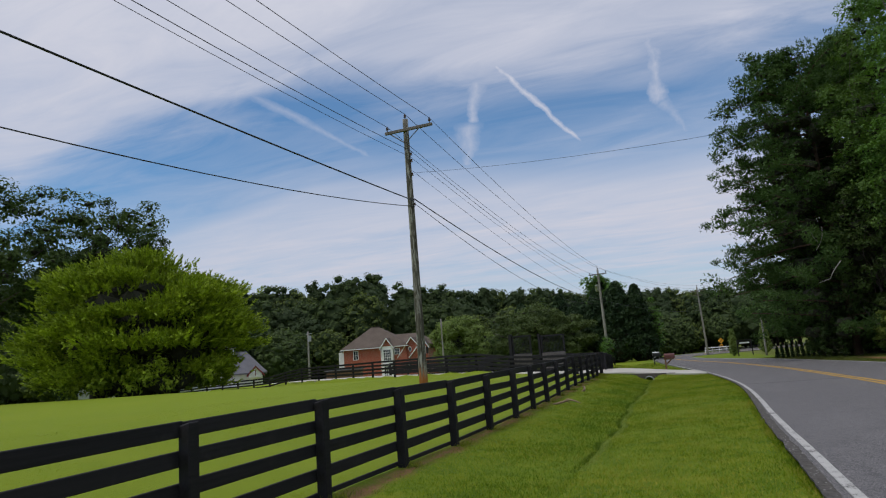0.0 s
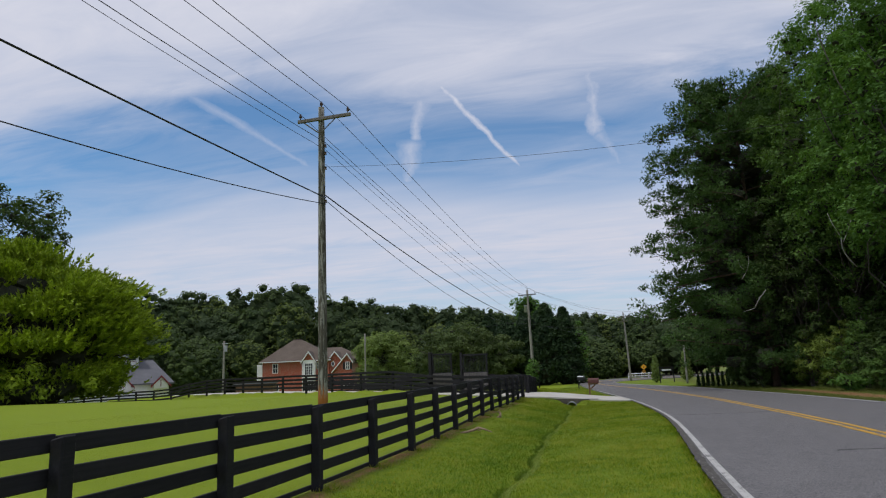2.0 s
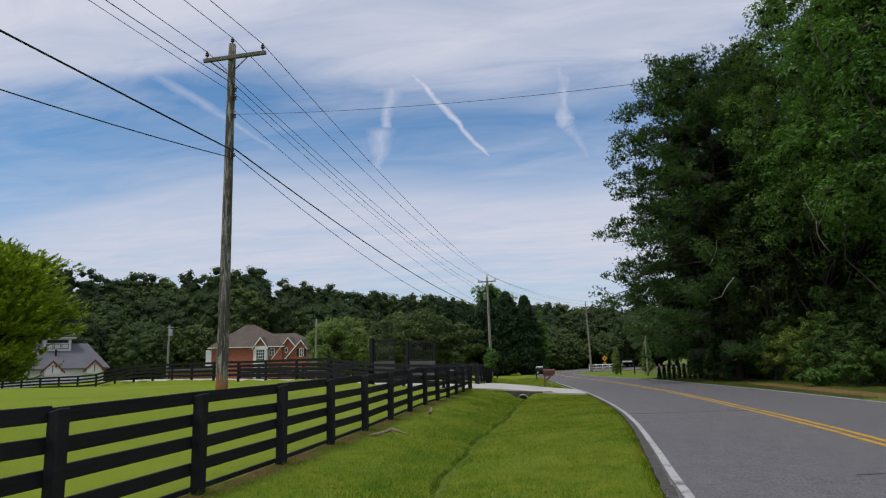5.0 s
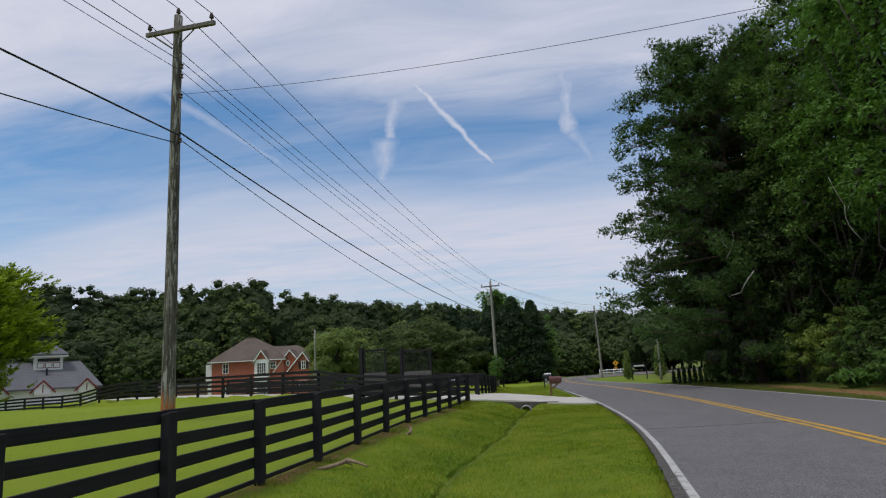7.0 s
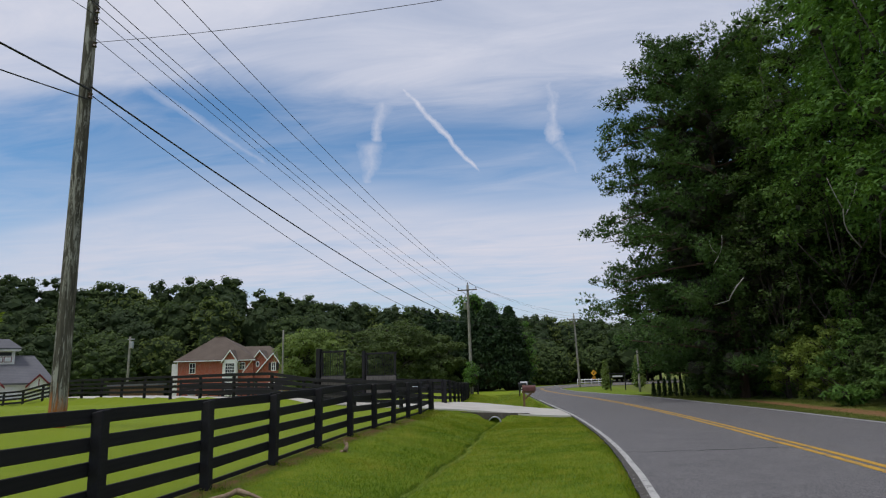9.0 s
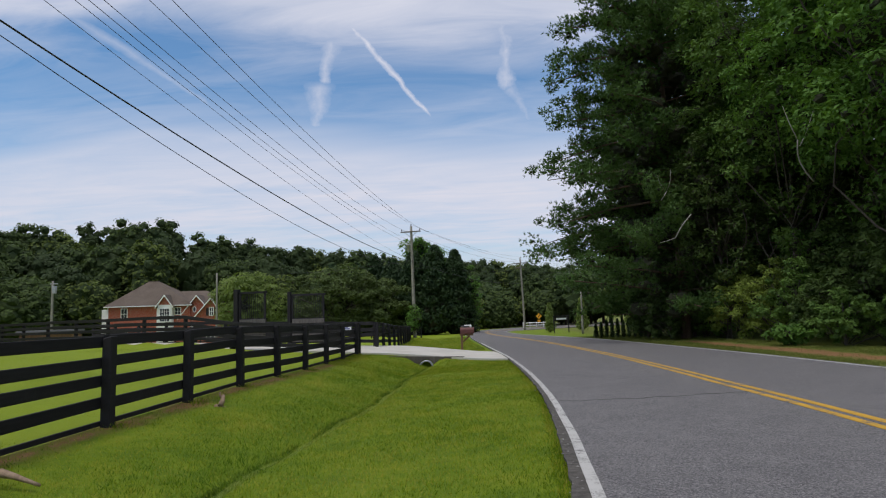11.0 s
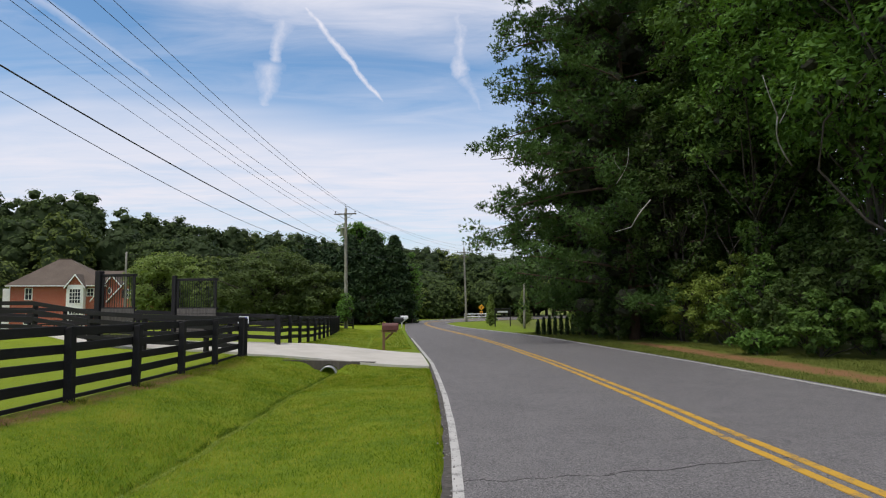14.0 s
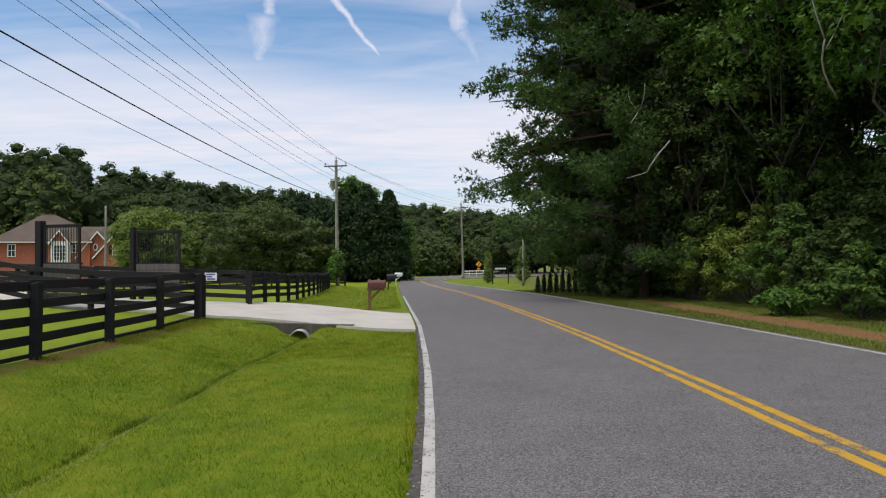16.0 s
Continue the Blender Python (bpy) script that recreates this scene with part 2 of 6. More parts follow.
def build_concrete(g):
    p = where(g)
    n, m = g.noise(p, 0.9, 5, 0.65), g.noise(p, 40, 3, 0.7)
    col = g.ramp(n, [(0.3, (0.46, 0.435, 0.385)), (0.7, (0.61, 0.58, 0.53))])
    col = g.mix(g.math("MULTIPLY", m, 0.3), col, (0.30, 0.285, 0.26, 1))
    return principled(g, col, 0.9, m, 0.35, 0.01, spec=0.25)


def build_black_wood(g):
    p = local(g)
    st = g.add("ShaderNodeMapping", {"Vector": p, "Scale": (0.5, 6, 6)}).outputs[0]
    rnd = g.add("ShaderNodeObjectInfo").outputs["Random"]
    n = g.noise(st, 5, 5, 0.65, 0.3)
    w = g.noise(where(g), 1.6, 5, 0.7)
    col = g.ramp(n, [(0.3, (0.006, 0.006, 0.0075)), (0.7, (0.016, 0.015, 0.017))])
    col = g.mix(g.ramp(w, [(0.58, grey(0)), (0.78, grey(0.35))]), col, (0.065, 0.06, 0.06, 1))
    col = g.mix(g.math("MULTIPLY", rnd, 0.35), col, (0.026, 0.024, 0.026, 1))
    return principled(g, col, 0.7, n, 0.35, 0.01, spec=0.25)


def build_brick(g):
    p = local(g)
    b = g.add("ShaderNodeTexBrick", {"Vector": g.add("ShaderNodeMapping", {"Vector": p, "Rotation": (radians(90), 0, 0)}).outputs[0], "Color1": (0.34, 0.085, 0.05, 1), "Color2": (0.42, 0.12, 0.07, 1),
                                     "Mortar": (0.40, 0.32, 0.27, 1), "Scale": 4.6, "Mortar Size": 0.012}).outputs[0]
    col = g.mix(g.math("MULTIPLY", g.noise(p, 0.8, 4), 0.35), b, (0.26, 0.07, 0.045, 1))
    return principled(g, col, 0.88, g.noise(p, 14, 4), 0.3, 0.02, spec=0.25)


def build_shingle(dark, light):
    def build(g):
        p = where(g)
        course = g.add("ShaderNodeTexWave", {"Vector": p, "Scale": 2.0, "Distortion": 1.0}, bands_direction="Z").outputs[1]
        n = g.math("ADD", g.math("MULTIPLY", g.noise(p, 0.6, 4), 0.5), g.math("MULTIPLY", g.noise(p, 9, 3), 0.5))
        col = g.ramp(n, [(0.3, dark), (0.7, light)])
        col = g.mix(g.math("MULTIPLY", course, 0.2), col, (0.03, 0.03, 0.03, 1))
        return principled(g, col, 0.92, n, 0.4, 0.03, spec=0.2)
    return build


def build_pole(g, lift=1.0):
    p = local(g)
    st = g.add("ShaderNodeMapping", {"Vector": p, "Scale": (1, 1, 0.05)}).outputs[0]
    n = g.noise(st, 22, 6, 0.7, 0.4)
    z = g.add("ShaderNodeSeparateXYZ", {0: p}).outputs[2]
    patch = g.noise(g.add("ShaderNodeMapping", {"Vector": p, "Scale": (4.5, 4.5, 0.6)}).outputs[0], 2.6, 6, 0.75, 0.5)
    col = g.ramp(n, [(0.32, (0.030, 0.028, 0.022)), (0.52, (0.085, 0.078, 0.060)), (0.7, (0.17, 0.16, 0.125))])
    col = g.mix(g.ramp(patch, [(0.50, grey(0)), (0.57, grey(0.85))]), col, (0.34, 0.335, 0.29, 1))
    clay = 0.0 if lift > 1 else g.ramp(g.math("ADD", z, g.math("MULTIPLY", g.math("SUBTRACT", n, 0.5), 1.6)), [(0.30, grey(0.95)), (0.65, grey(0.0))])
    col = g.mix(clay, col, (0.42, 0.15, 0.04, 1))
    col = g.mix(lift - 1.0, col, (0.34, 0.325, 0.29, 1))
    return principled(g, col, 0.9, n, 0.7, 0.02, spec=0.2)


def build_soil(g):
    p = where(g)
    n, m = g.noise(p, 1.3, 5, 0.7), g.noise(p, 26, 4, 0.7)
    col = g.ramp(n, [(0.3, (0.26, 0.125, 0.06)), (0.65, (0.36, 0.17, 0.085))])
    col = g.mix(g.ramp(g.noise(p, 3.2, 6, 0.75), [(0.44, grey(0)), (0.54, grey(0.9))]), col, (0.135, 0.20, 0.03, 1))
    return principled(g, col, 0.95, m, 0.5, 0.03, spec=0.1)


def build_glass(g):
    return principled(g, (0.03, 0.035, 0.045, 1), 0.06, spec=0.8)


M = {
    "grass": material("grass", build_grass),
    "asphalt": material("asphalt", build_asphalt),
    "white_line": paint_on_road("white road paint", (0.45, 0.44, 0.42)),
    "yellow_line": paint_on_road("yellow road paint", (0.52, 0.30, 0.035)),
    "concrete": material("concrete", build_concrete),
    "dirty_concrete": bark("dirty concrete", (0.05, 0.042, 0.033), (0.12, 0.105, 0.085), 2.0),
    "black_wood": material("black stained wood", build_black_wood),
    "brick": material("red brick", build_brick),
    "brown_shingle": material("brown shingles", build_shingle((0.10, 0.078, 0.062), (0.17, 0.135, 0.11))),
    "grey_shingle": material("grey shingles", build_shingle((0.12, 0.12, 0.132), (0.19, 0.19, 0.208))),
    "pole": material("weathered pole", build_pole),
    "pale_pole": material("pale weathered pole", lambda g: build_pole(g, 1.55)),
    "soil": material("red clay soil", build_soil),
    "glass": material("window glass", build_glass),
    "white_trim": plain("white trim", (0.82, 0.82, 0.81), 0.5, vary=0.06),
    "red_trim": plain("dark red trim", (0.20, 0.028, 0.03), 0.5),
    "grey_metal": plain("galvanised metal", (0.36, 0.37, 0.38), 0.45, 0.6),
    "dark_metal": plain("dark metal", (0.03, 0.03, 0.033), 0.5, 0.3),
    "grit": plain("dark road grit", (0.075, 0.068, 0.06), 0.95, vary=0.45, scale=14.0),
    "pebble": plain("grey pebbles", (0.22, 0.21, 0.20), 0.9, vary=0.3),
    "crack": plain("dark crack", (0.035, 0.034, 0.034), 0.9),
    # dull olive blades with the wood's shade put into the colour
    "roadside_blade": leafy("dull roadside grass with painted tree shade", (0.07, 0.10, 0.015), (0.19, 0.20, 0.05), 0.2, 0.6, 0.9),
    "wire": plain("black cable", (0.012, 0.012, 0.014), 0.6),
    "ceramic": plain("brown ceramic", (0.06, 0.035, 0.03), 0.25),
    "arm_wood": bark("grey crossarm wood", (0.07, 0.06, 0.05), (0.19, 0.17, 0.15)),
    "bark": bark("grey brown bark", (0.035, 0.028, 0.022), (0.12, 0.10, 0.085)),
    "pine_bark": bark("reddish pine bark", (0.05, 0.03, 0.022), (0.15, 0.09, 0.065), 3.5),
    # inner shade of the crowns, painted as a near-black bark
    "crown_shade": bark("painted inner crown shade", (0.012, 0.014, 0.007), (0.040, 0.042, 0.020), 2.0),
    "dead_wood": bark("bleached dead wood", (0.22, 0.20, 0.18), (0.42, 0.40, 0.37)),
    "post_wood": bark("brown post wood", (0.13, 0.07, 0.04), (0.26, 0.15, 0.085)),
    "bush_leaf": leafy("bright green leaves", (0.0513, 0.0968, 0.0068), (0.4326, 0.5465, 0.0399), 0.16, 0.55, 0.65, 0.45),
    "oak_leaf": leafy("dark green leaves", (0.0347, 0.0619, 0.0181), (0.0949, 0.1444, 0.0380), 0.25, 0.55, 0.6, 0.35),
    "round_leaf": leafy("dull green leaves", (0.0563, 0.0862, 0.0298), (0.1326, 0.1756, 0.0563), 0.25, 0.6, 0.6, 0.3),
    "gold_leaf": leafy("yellowish shrub leaves", (0.1056, 0.1584, 0.0332), (0.2865, 0.3543, 0.0753), 0.3, 0.55, 0.8, 0.4),
    "wood_leaf": leafy("woodland leaves", (0.0367, 0.0611, 0.0200), (0.0995, 0.1415, 0.0399), 0.2, 0.7, 0.2, 0.16),
    "wood_leaf_blue": leafy("bluish woodland leaves", (0.0274, 0.0458, 0.0195), (0.0687, 0.0981, 0.0377), 0.2, 0.7, 0.2, 0.16),
    "wood_leaf_gold": leafy("yellowish woodland leaves", (0.0644, 0.0920, 0.0221), (0.1562, 0.1977, 0.0459), 0.2, 0.7, 0.2, 0.16),
    "wood_leaf_dark": leafy("dark woodland leaves", (0.0286, 0.0487, 0.0210), (0.0714, 0.1008, 0.0353), 0.2, 0.7, 0.2, 0.16),
    "pale_leaf": leafy("pale green leaves", (0.1274, 0.1862, 0.0539), (0.2548, 0.3234, 0.0931), 0.3, 0.55, 0.6, 0.3),
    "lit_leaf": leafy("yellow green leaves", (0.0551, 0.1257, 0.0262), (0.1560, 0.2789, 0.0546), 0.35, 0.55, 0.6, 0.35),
    "shrub_leaf": leafy("mid green leaves", (0.0534, 0.1067, 0.0260), (0.1601, 0.2608, 0.0593), 0.3, 0.55, 0.7, 0.35),
    "pine_leaf": leafy("pine needles", (0.0368, 0.0793, 0.0233), (0.1113, 0.1887, 0.0503), 0.25, 0.55, 0.7, 0.3),
    "cedar_leaf": leafy("dark conifer sprays", (0.0162, 0.0351, 0.0162), (0.0513, 0.0891, 0.0324), 0.12, patch=0.4),
    "blade": blade_mix("grass blades", ((0.070, 0.135, 0.005), (0.150, 0.228, 0.008), (0.235, 0.30, 0.012), (0.38, 0.34, 0.06))),
    "bank_blade": blade_mix("deep green bank grass", ((0.050, 0.120, 0.006), (0.100, 0.190, 0.008), (0.150, 0.240, 0.011), (0.23, 0.25, 0.03))),
    "lawn_blade": blade_mix("lawn grass blades", ((0.17, 0.245, 0.011), (0.205, 0.275, 0.013), (0.24, 0.30, 0.017), (0.28, 0.30, 0.04)), 0.4),
    "crease_blade": leafy("ditch grass with painted crease shade", (0.05, 0.09, 0.008), (0.12, 0.19, 0.014), 0.2, 0.6, 0.8, 0.3),
    "pale_blade": leafy("pale ditch grass", (0.22, 0.30, 0.06), (0.36, 0.42, 0.13), 0.3, 0.6, 0.8, 0.3),
    "yellow_sign": plain("yellow sign face", (0.72, 0.36, 0.02), 0.45),
    "sign_black": plain("black sign board", (0.015, 0.015, 0.017), 0.45),
    "sign_white": plain("white sign board", (0.70, 0.71, 0.74), 0.45),
    "blue_ink": plain("blue ink", (0.08, 0.09, 0.25), 0.5),
    "box_brown": plain("dark red mailbox paint", (0.11, 0.035, 0.03), 0.45),
    "box_black": plain("black mailbox paint", (0.02, 0.02, 0.022), 0.4),
    "driftwood": bark("brownish driftwood", (0.17, 0.11, 0.07), (0.40, 0.29, 0.20)),
    "car_paint": plain("dark car paint", (0.03, 0.032, 0.04), 0.25, 0.3),
    "tyre": plain("tyre rubber", (0.02, 0.02, 0.02), 0.8),
    "old_planks": bark("grey weathered planks", (0.05, 0.045, 0.042), (0.13, 0.12, 0.11)),
}

# ---- ground shapes ----


def table(rows):
    xs, ys = np.array(rows, float).T
    return lambda v: np.interp(v, xs, ys)


def smooth(t):
    t = np.clip(t, 0, 1)
    return t * t * (3 - 2 * t)


road_z = table([(-300, 1.5), (-49, 0.51), (-34, 0.32), (-16, -0.04), (0, -0.37), (12, -0.64), (33, -1.10), (57, -1.55), (75, -1.95), (90, -2.15), (300, -2.3)])
# left edge line and right edge line of the road, pairwise
ROAD = [((-14, -90), (-6, -93)), ((-3, -66), (4.6, -68)), ((2.2, -48), (9.7, -49)), ((4.55, -34), (12.0, -34)), ((5.22, -21.5), (12.75, -21.5)),
        ((5.55, -14), (13.0, -14)), ((5.52, -8), (12.95, -8)), ((5.12, 0), (12.55, 0.3)), ((4.58, 6.5), (12.0, 7.5)), ((3.3, 21), (10.9, 21)),
        ((2.15, 35), (8.7, 34)), ((1.25, 48), (6.6, 46)), ((0.45, 62), (5.5, 59)), ((0.35, 72), (5.7, 68)), ((1.3, 81), (7.6, 76)), ((4.5, 90), (12, 84)),
        ((11, 98), (19, 91)), ((24, 107), (31, 99)), ((60, 124), (64, 116))]


def spline(points, steps):
    """Catmull-Rom through the points."""
    p = np.array([2 * np.array(points[0]) - points[1], *points, 2 * np.array(points[-1]) - points[-2]], float)
    out = []
    for a, b, c, d in zip(p, p[1:], p[2:], p[3:]):
        for t in np.arange(steps) / steps:
            out.append(0.5 * (2 * b + (c - a) * t + (2 * a - 5 * b + 4 * c - d) * t * t + (3 * b - a - 3 * c + d) * t ** 3))
    return np.array([*out, p[-2]])


LEFT, RIGHT = spline([a for a, _ in ROAD], 8), spline([b for _, b in ROAD], 8)
_l, _r = LEFT[LEFT[:, 1] < 92], RIGHT[RIGHT[:, 1] < 84]
road_l, road_r = table(_l[:, ::-1]), table(_r[:, ::-1])
rim = table([(-34, 0.20), (-24, 0.15), (-16, 0.085), (-10, 0.045), (0, 0.04)])          # asphalt outside the edge line
fence_z = table([(-60, 0.3), (-40, 0.17), (-28, 0.12), (-24, 0.06), (-16, 0.0), (-10, 0.02), (-6, -0.06), (-2, -0.12), (0, -0.09), (4.6, -0.16), (12, -0.5), (25, -0.85), (40, -1.15), (60, -1.4), (300, -1.8)])
fence_x = table([(-60, -0.6), (-30, -0.23), (-24, 0.0), (-20, 0.1), (-6, -0.04), (0, -0.14), (4.6, -0.35), (12, -0.7), (20, -1.4), (30, -2.6), (39, -4.2), (60, -8)])
ditch_d = table([(-60, 0.1), (-34, 0.10), (-20, 0.16), (-8, 0.19), (-1, 0.19), (8, 0.19), (11, 0.22), (20, 0.15), (40, 0.08), (300, 0.0)])
lawn_rise = table([(-60, 0.62), (-6, 0.62), (2, 0.3), (7, 0.1), (20, 0.0)])
drive_n = table([(-60, 36), (-45, 25), (-35, 18.2), (-20, 9.3), (-12, 5.5), (-5.6, 2.75), (-3.6, 2.1), (-1.5, 1.9), (-0.1, 0.95), (1.5, 0.55), (3.5, 0.1), (5.6, -0.2)])
drive_f = table([(-60, 40), (-45, 29), (-35, 22), (-20, 12.7), (-12, 8.8), (-5.6, 6.1), (-3.6, 5.4), (-1.6, 5.5), (-0.3, 5.5), (1.4, 5.35), (3.0, 5.3), (4.2, 5.2), (5.6, 5.2)])


def ditch_bend(y):
    """How far the ditch's bottom swings sideways."""
    return (0.07 * np.sin(y * 0.55 + 0.6) + 0.035 * np.sin(y * 1.7) + 0.02 * np.sin(y * 3.9 + 1)) * smooth((-0.8 - y) / 2)


def drive_z(x, y):
    inner = np.interp(x, (-60, -30, -20, -9, -5, 0), (-0.9, 0.05, 0.20, 0.13, 0.02, -0.12))
    return np.where(x < 0, inner, inner + (road_z(y) + 0.005 - inner) * smooth(x / 5.0))


def ground_z(x, y):
    """Height of the ground at x, y (arrays)."""
    x, y = np.asarray(x, float), np.asarray(y, float)
    zr, el, er = road_z(y), road_l(y) - rim(y) - 0.10, road_r(y) + 0.28
    zf, xf, xd, deep = fence_z(y), fence_x(y), np.minimum(2.36, fence_x(y) + 2.46) + ditch_bend(y), ditch_d(y)
    low = zr - 0.05 - deep
    verge = low + deep * np.clip((x - xd) / (el - xd), 0, 1) ** 0.75
    bank = low + (zf - low) * np.clip((xd - x) / (xd - xf), 0, 1) ** 0.85
    bank = bank - 0.025 * np.exp(-((x - xd) / 0.12) ** 2) * (deep > 0.12)
    verge = verge - 0.025 * np.exp(-((x - xd) / 0.08) ** 2) * (deep > 0.12)
    lawn = zf + lawn_rise(y) * smooth((xf - x) / 7.5) - 1.3 * smooth((xf - x - 34) / 40) - 0.9 * smooth((y - 14) / 40) * smooth((xf - x) / 20)
    right = zr - 0.05 + 0.02 * np.clip(x - er, 0, 40)
    z = np.where(x < xf, lawn, np.where(x < xd, bank, np.where(x < el, verge, np.where(x <= er, zr - 0.10, right))))
    far = (y > 74) & (x > -8)
    z = np.where(far, zr - 0.10 - 0.0 * x, z)
    # the drive lies on a bank of its own
    dn, df = drive_n(x), drive_f(x)
    off = np.maximum(dn - y, y - df)
    soft = np.where(y < dn, 0.22 + 1.28 * smooth((np.abs(x - 2.24) - 0.28) / 0.75), 1.5)
    k = smooth(1 - off / soft) * (x < el + 0.3) * (x > -58)
    crest = 0.30 * np.exp(-((y - dn + 0.7) / 0.6) ** 2) * smooth((-5.0 - x) / 3)
    return z + (drive_z(x, np.clip(y, dn, df)) - 0.07 - z) * k + crest


# ---- mesh helpers ----


def mesh_from(name, verts, faces, mat, smooth_shade=False):
    """A mesh from arrays: faces all triangles or all quads."""
    verts, faces = np.asarray(verts, np.float32), np.asarray(faces, np.int32)
    me = bpy.data.meshes.new(name)
    me.vertices.add(len(verts))
    me.vertices.foreach_set("co", verts.ravel())
    me.loops.add(faces.size)
    me.loops.foreach_set("vertex_index", faces.ravel())
    me.polygons.add(len(faces))
    me.polygons.foreach_set("loop_start", np.arange(0, faces.size, faces.shape[1], dtype=np.int32))
    me.polygons.foreach_set("use_smooth", np.full(len(faces), smooth_shade))
    me.update(calc_edges=True)
    me.materials.append(mat)
    return me


def data_of(bm, name, mat):
    me = bpy.data.meshes.new(name)
    bm.to_mesh(me)
    bm.free()
    me.materials.append(mat)
    return me


def part(name, data, mat, parent, label="", at=None):
    """Links a mesh (or bmesh) as one mesh object under a thing or a part."""
    me = data if isinstance(data, bpy.types.Mesh) else data_of(data, name, mat)
    ob = new(name, me)
    ob.parent = parent
    if at is not None:
        ob.matrix_basis = at
    return tagged(ob, label)


def thing(name, at, label, category, group="", kind=""):
    ob = new(name)
    ob.empty_display_size = 0.2
    ob.matrix_basis = at
    return tagged(ob, label, category, group, kind)


def box(bm, size, at=(0, 0, 0), turn=None, bevel=0.0):
    m = Matrix.Translation(at) @ (turn or Matrix.Identity(4)) @ Matrix.Diagonal((*size, 1))
    vs = bmesh.ops.create_cube(bm, size=1, matrix=m)["verts"]
    if bevel:
        es = list({e for v in vs for e in v.link_edges})
        bmesh.ops.bevel(bm, geom=es, offset=bevel, segments=1, affect="EDGES")
    return bm


def boxed(size, at=(0, 0, 0), bevel=0.0, turn=None):
    return box(bmesh.new(), size, at, turn, bevel)


def prism(outline, y0, y1):
    """A solid from an outline in x, z, running from y0 to y1."""
    bm = bmesh.new()
    a = [bm.verts.new((x, y0, z)) for x, z in outline]
    b = [bm.verts.new((x, y1, z)) for x, z in outline]
    bm.faces.new(a)
    bm.faces.new(b[::-1])
    for i in range(len(a)):
        j = (i + 1) % len(a)
        bm.faces.new((a[j], a[i], b[i], b[j]))
    bmesh.ops.recalc_face_normals(bm, faces=bm.faces)
    return bm


def tube(points, radii, sides=8, cap=True):
    """Vertices and quads of a tapered tube along points."""
    p = np.asarray(points, float)
    radii = np.broadcast_to(radii, len(p))
    way = np.gradient(p, axis=0)
    way /= np.linalg.norm(way, axis=1)[:, None] + 1e-9
    ref = np.where(np.abs(way[:, 2:3]) > 0.9, (1.0, 0, 0), (0, 0, 1.0))
    a = np.cross(way, ref)
    a /= np.linalg.norm(a, axis=1)[:, None] + 1e-9
    b = np.cross(way, a)
    ang = np.arange(sides) * 2 * np.pi / sides
    rings = p[:, None] + radii[:, None, None] * (np.cos(ang)[None, :, None] * a[:, None] + np.sin(ang)[None, :, None] * b[:, None])
    i, j = np.meshgrid(np.arange(len(p) - 1), np.arange(sides), indexing="ij")
    k = (j + 1) % sides
    quads = np.stack([i * sides + j, i * sides + k, (i + 1) * sides + k, (i + 1) * sides + j], -1).reshape(-1, 4)
    verts = rings.reshape(-1, 3)
    if cap:
        n = len(verts)
        verts = np.vstack([verts, p[0], p[-1]])
        last = (len(p) - 1) * sides
        jj = np.arange(0, sides, 2)
        quads = np.vstack([quads, np.stack([np.full(len(jj), n), (jj + 2) % sides, (jj + 1) % sides, jj], -1),
                           np.stack([np.full(len(jj), n + 1), last + jj, last + (jj + 1) % sides, last + (jj + 2) % sides], -1)])
    return verts, quads


def joined(pieces):
    verts, faces, n = [], [], 0
    for v, f in pieces:
        verts.append(v)
        faces.append(np.asarray(f) + n)
        n += len(v)
    return np.vstack(verts), np.vstack(faces)


def lathe(profile, sides=12):
    """A turned solid from (radius, height) pairs."""
    ang = np.arange(sides) * 2 * np.pi / sides
    rings = np.array([[(r * np.cos(a), r * np.sin(a), z) for a in ang] for r, z in profile]).reshape(-1, 3)
    i, j = np.meshgrid(np.arange(len(profile) - 1), np.arange(sides), indexing="ij")
    k = (j + 1) % sides
    return rings, np.stack([i * sides + j, i * sides + k, (i + 1) * sides + k, (i + 1) * sides + j], -1).reshape(-1, 4)


# ---- ground, road, drive ----


def span(*runs):
    return np.unique(np.round(np.concatenate([np.arange(a, b, s) for a, b, s in runs]), 4))


xs = span((-1500, -300, 200), (-300, -60, 30), (-60, -8, 2), (-8, -1, 0.5), (-1, 2, 0.14), (2, 2.7, 0.05), (2.7, 6, 0.14), (6, 14, 0.7), (14, 26, 0.6), (26, 80, 4), (80, 300, 30), (300, 1600, 200))
ys = span((-1500, -300, 200), (-300, -60, 30), (-60, -36, 2), (-36, -6, 0.6), (-6, 11, 0.14), (11, 34, 0.8), (34, 110, 2.5), (110, 300, 20), (300, 1700, 200))
gx, gy = np.meshgrid(xs, ys)
rough_ground = np.array([noise.noise((x * 0.6, y * 0.6, 3.0)) * 0.012 + noise.noise((x * 2.3, y * 2.3, 9.0)) * 0.008 for x, y in zip(gx.ravel(), gy.ravel())])
near = (np.abs(gx.ravel()) < 70) & (np.abs(gy.ravel()) < 110)
gv = np.stack([gx.ravel(), gy.ravel(), ground_z(gx, gy).ravel() + rough_ground * near], -1)
i, j = np.meshgrid(np.arange(len(ys) - 1), np.arange(len(xs) - 1), indexing="ij")
w = len(xs)
gf = np.stack([i * w + j, i * w + j + 1, (i + 1) * w + j + 1, (i + 1) * w + j], -1).reshape(-1, 4)
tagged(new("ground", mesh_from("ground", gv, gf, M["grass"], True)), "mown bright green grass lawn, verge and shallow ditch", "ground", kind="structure")


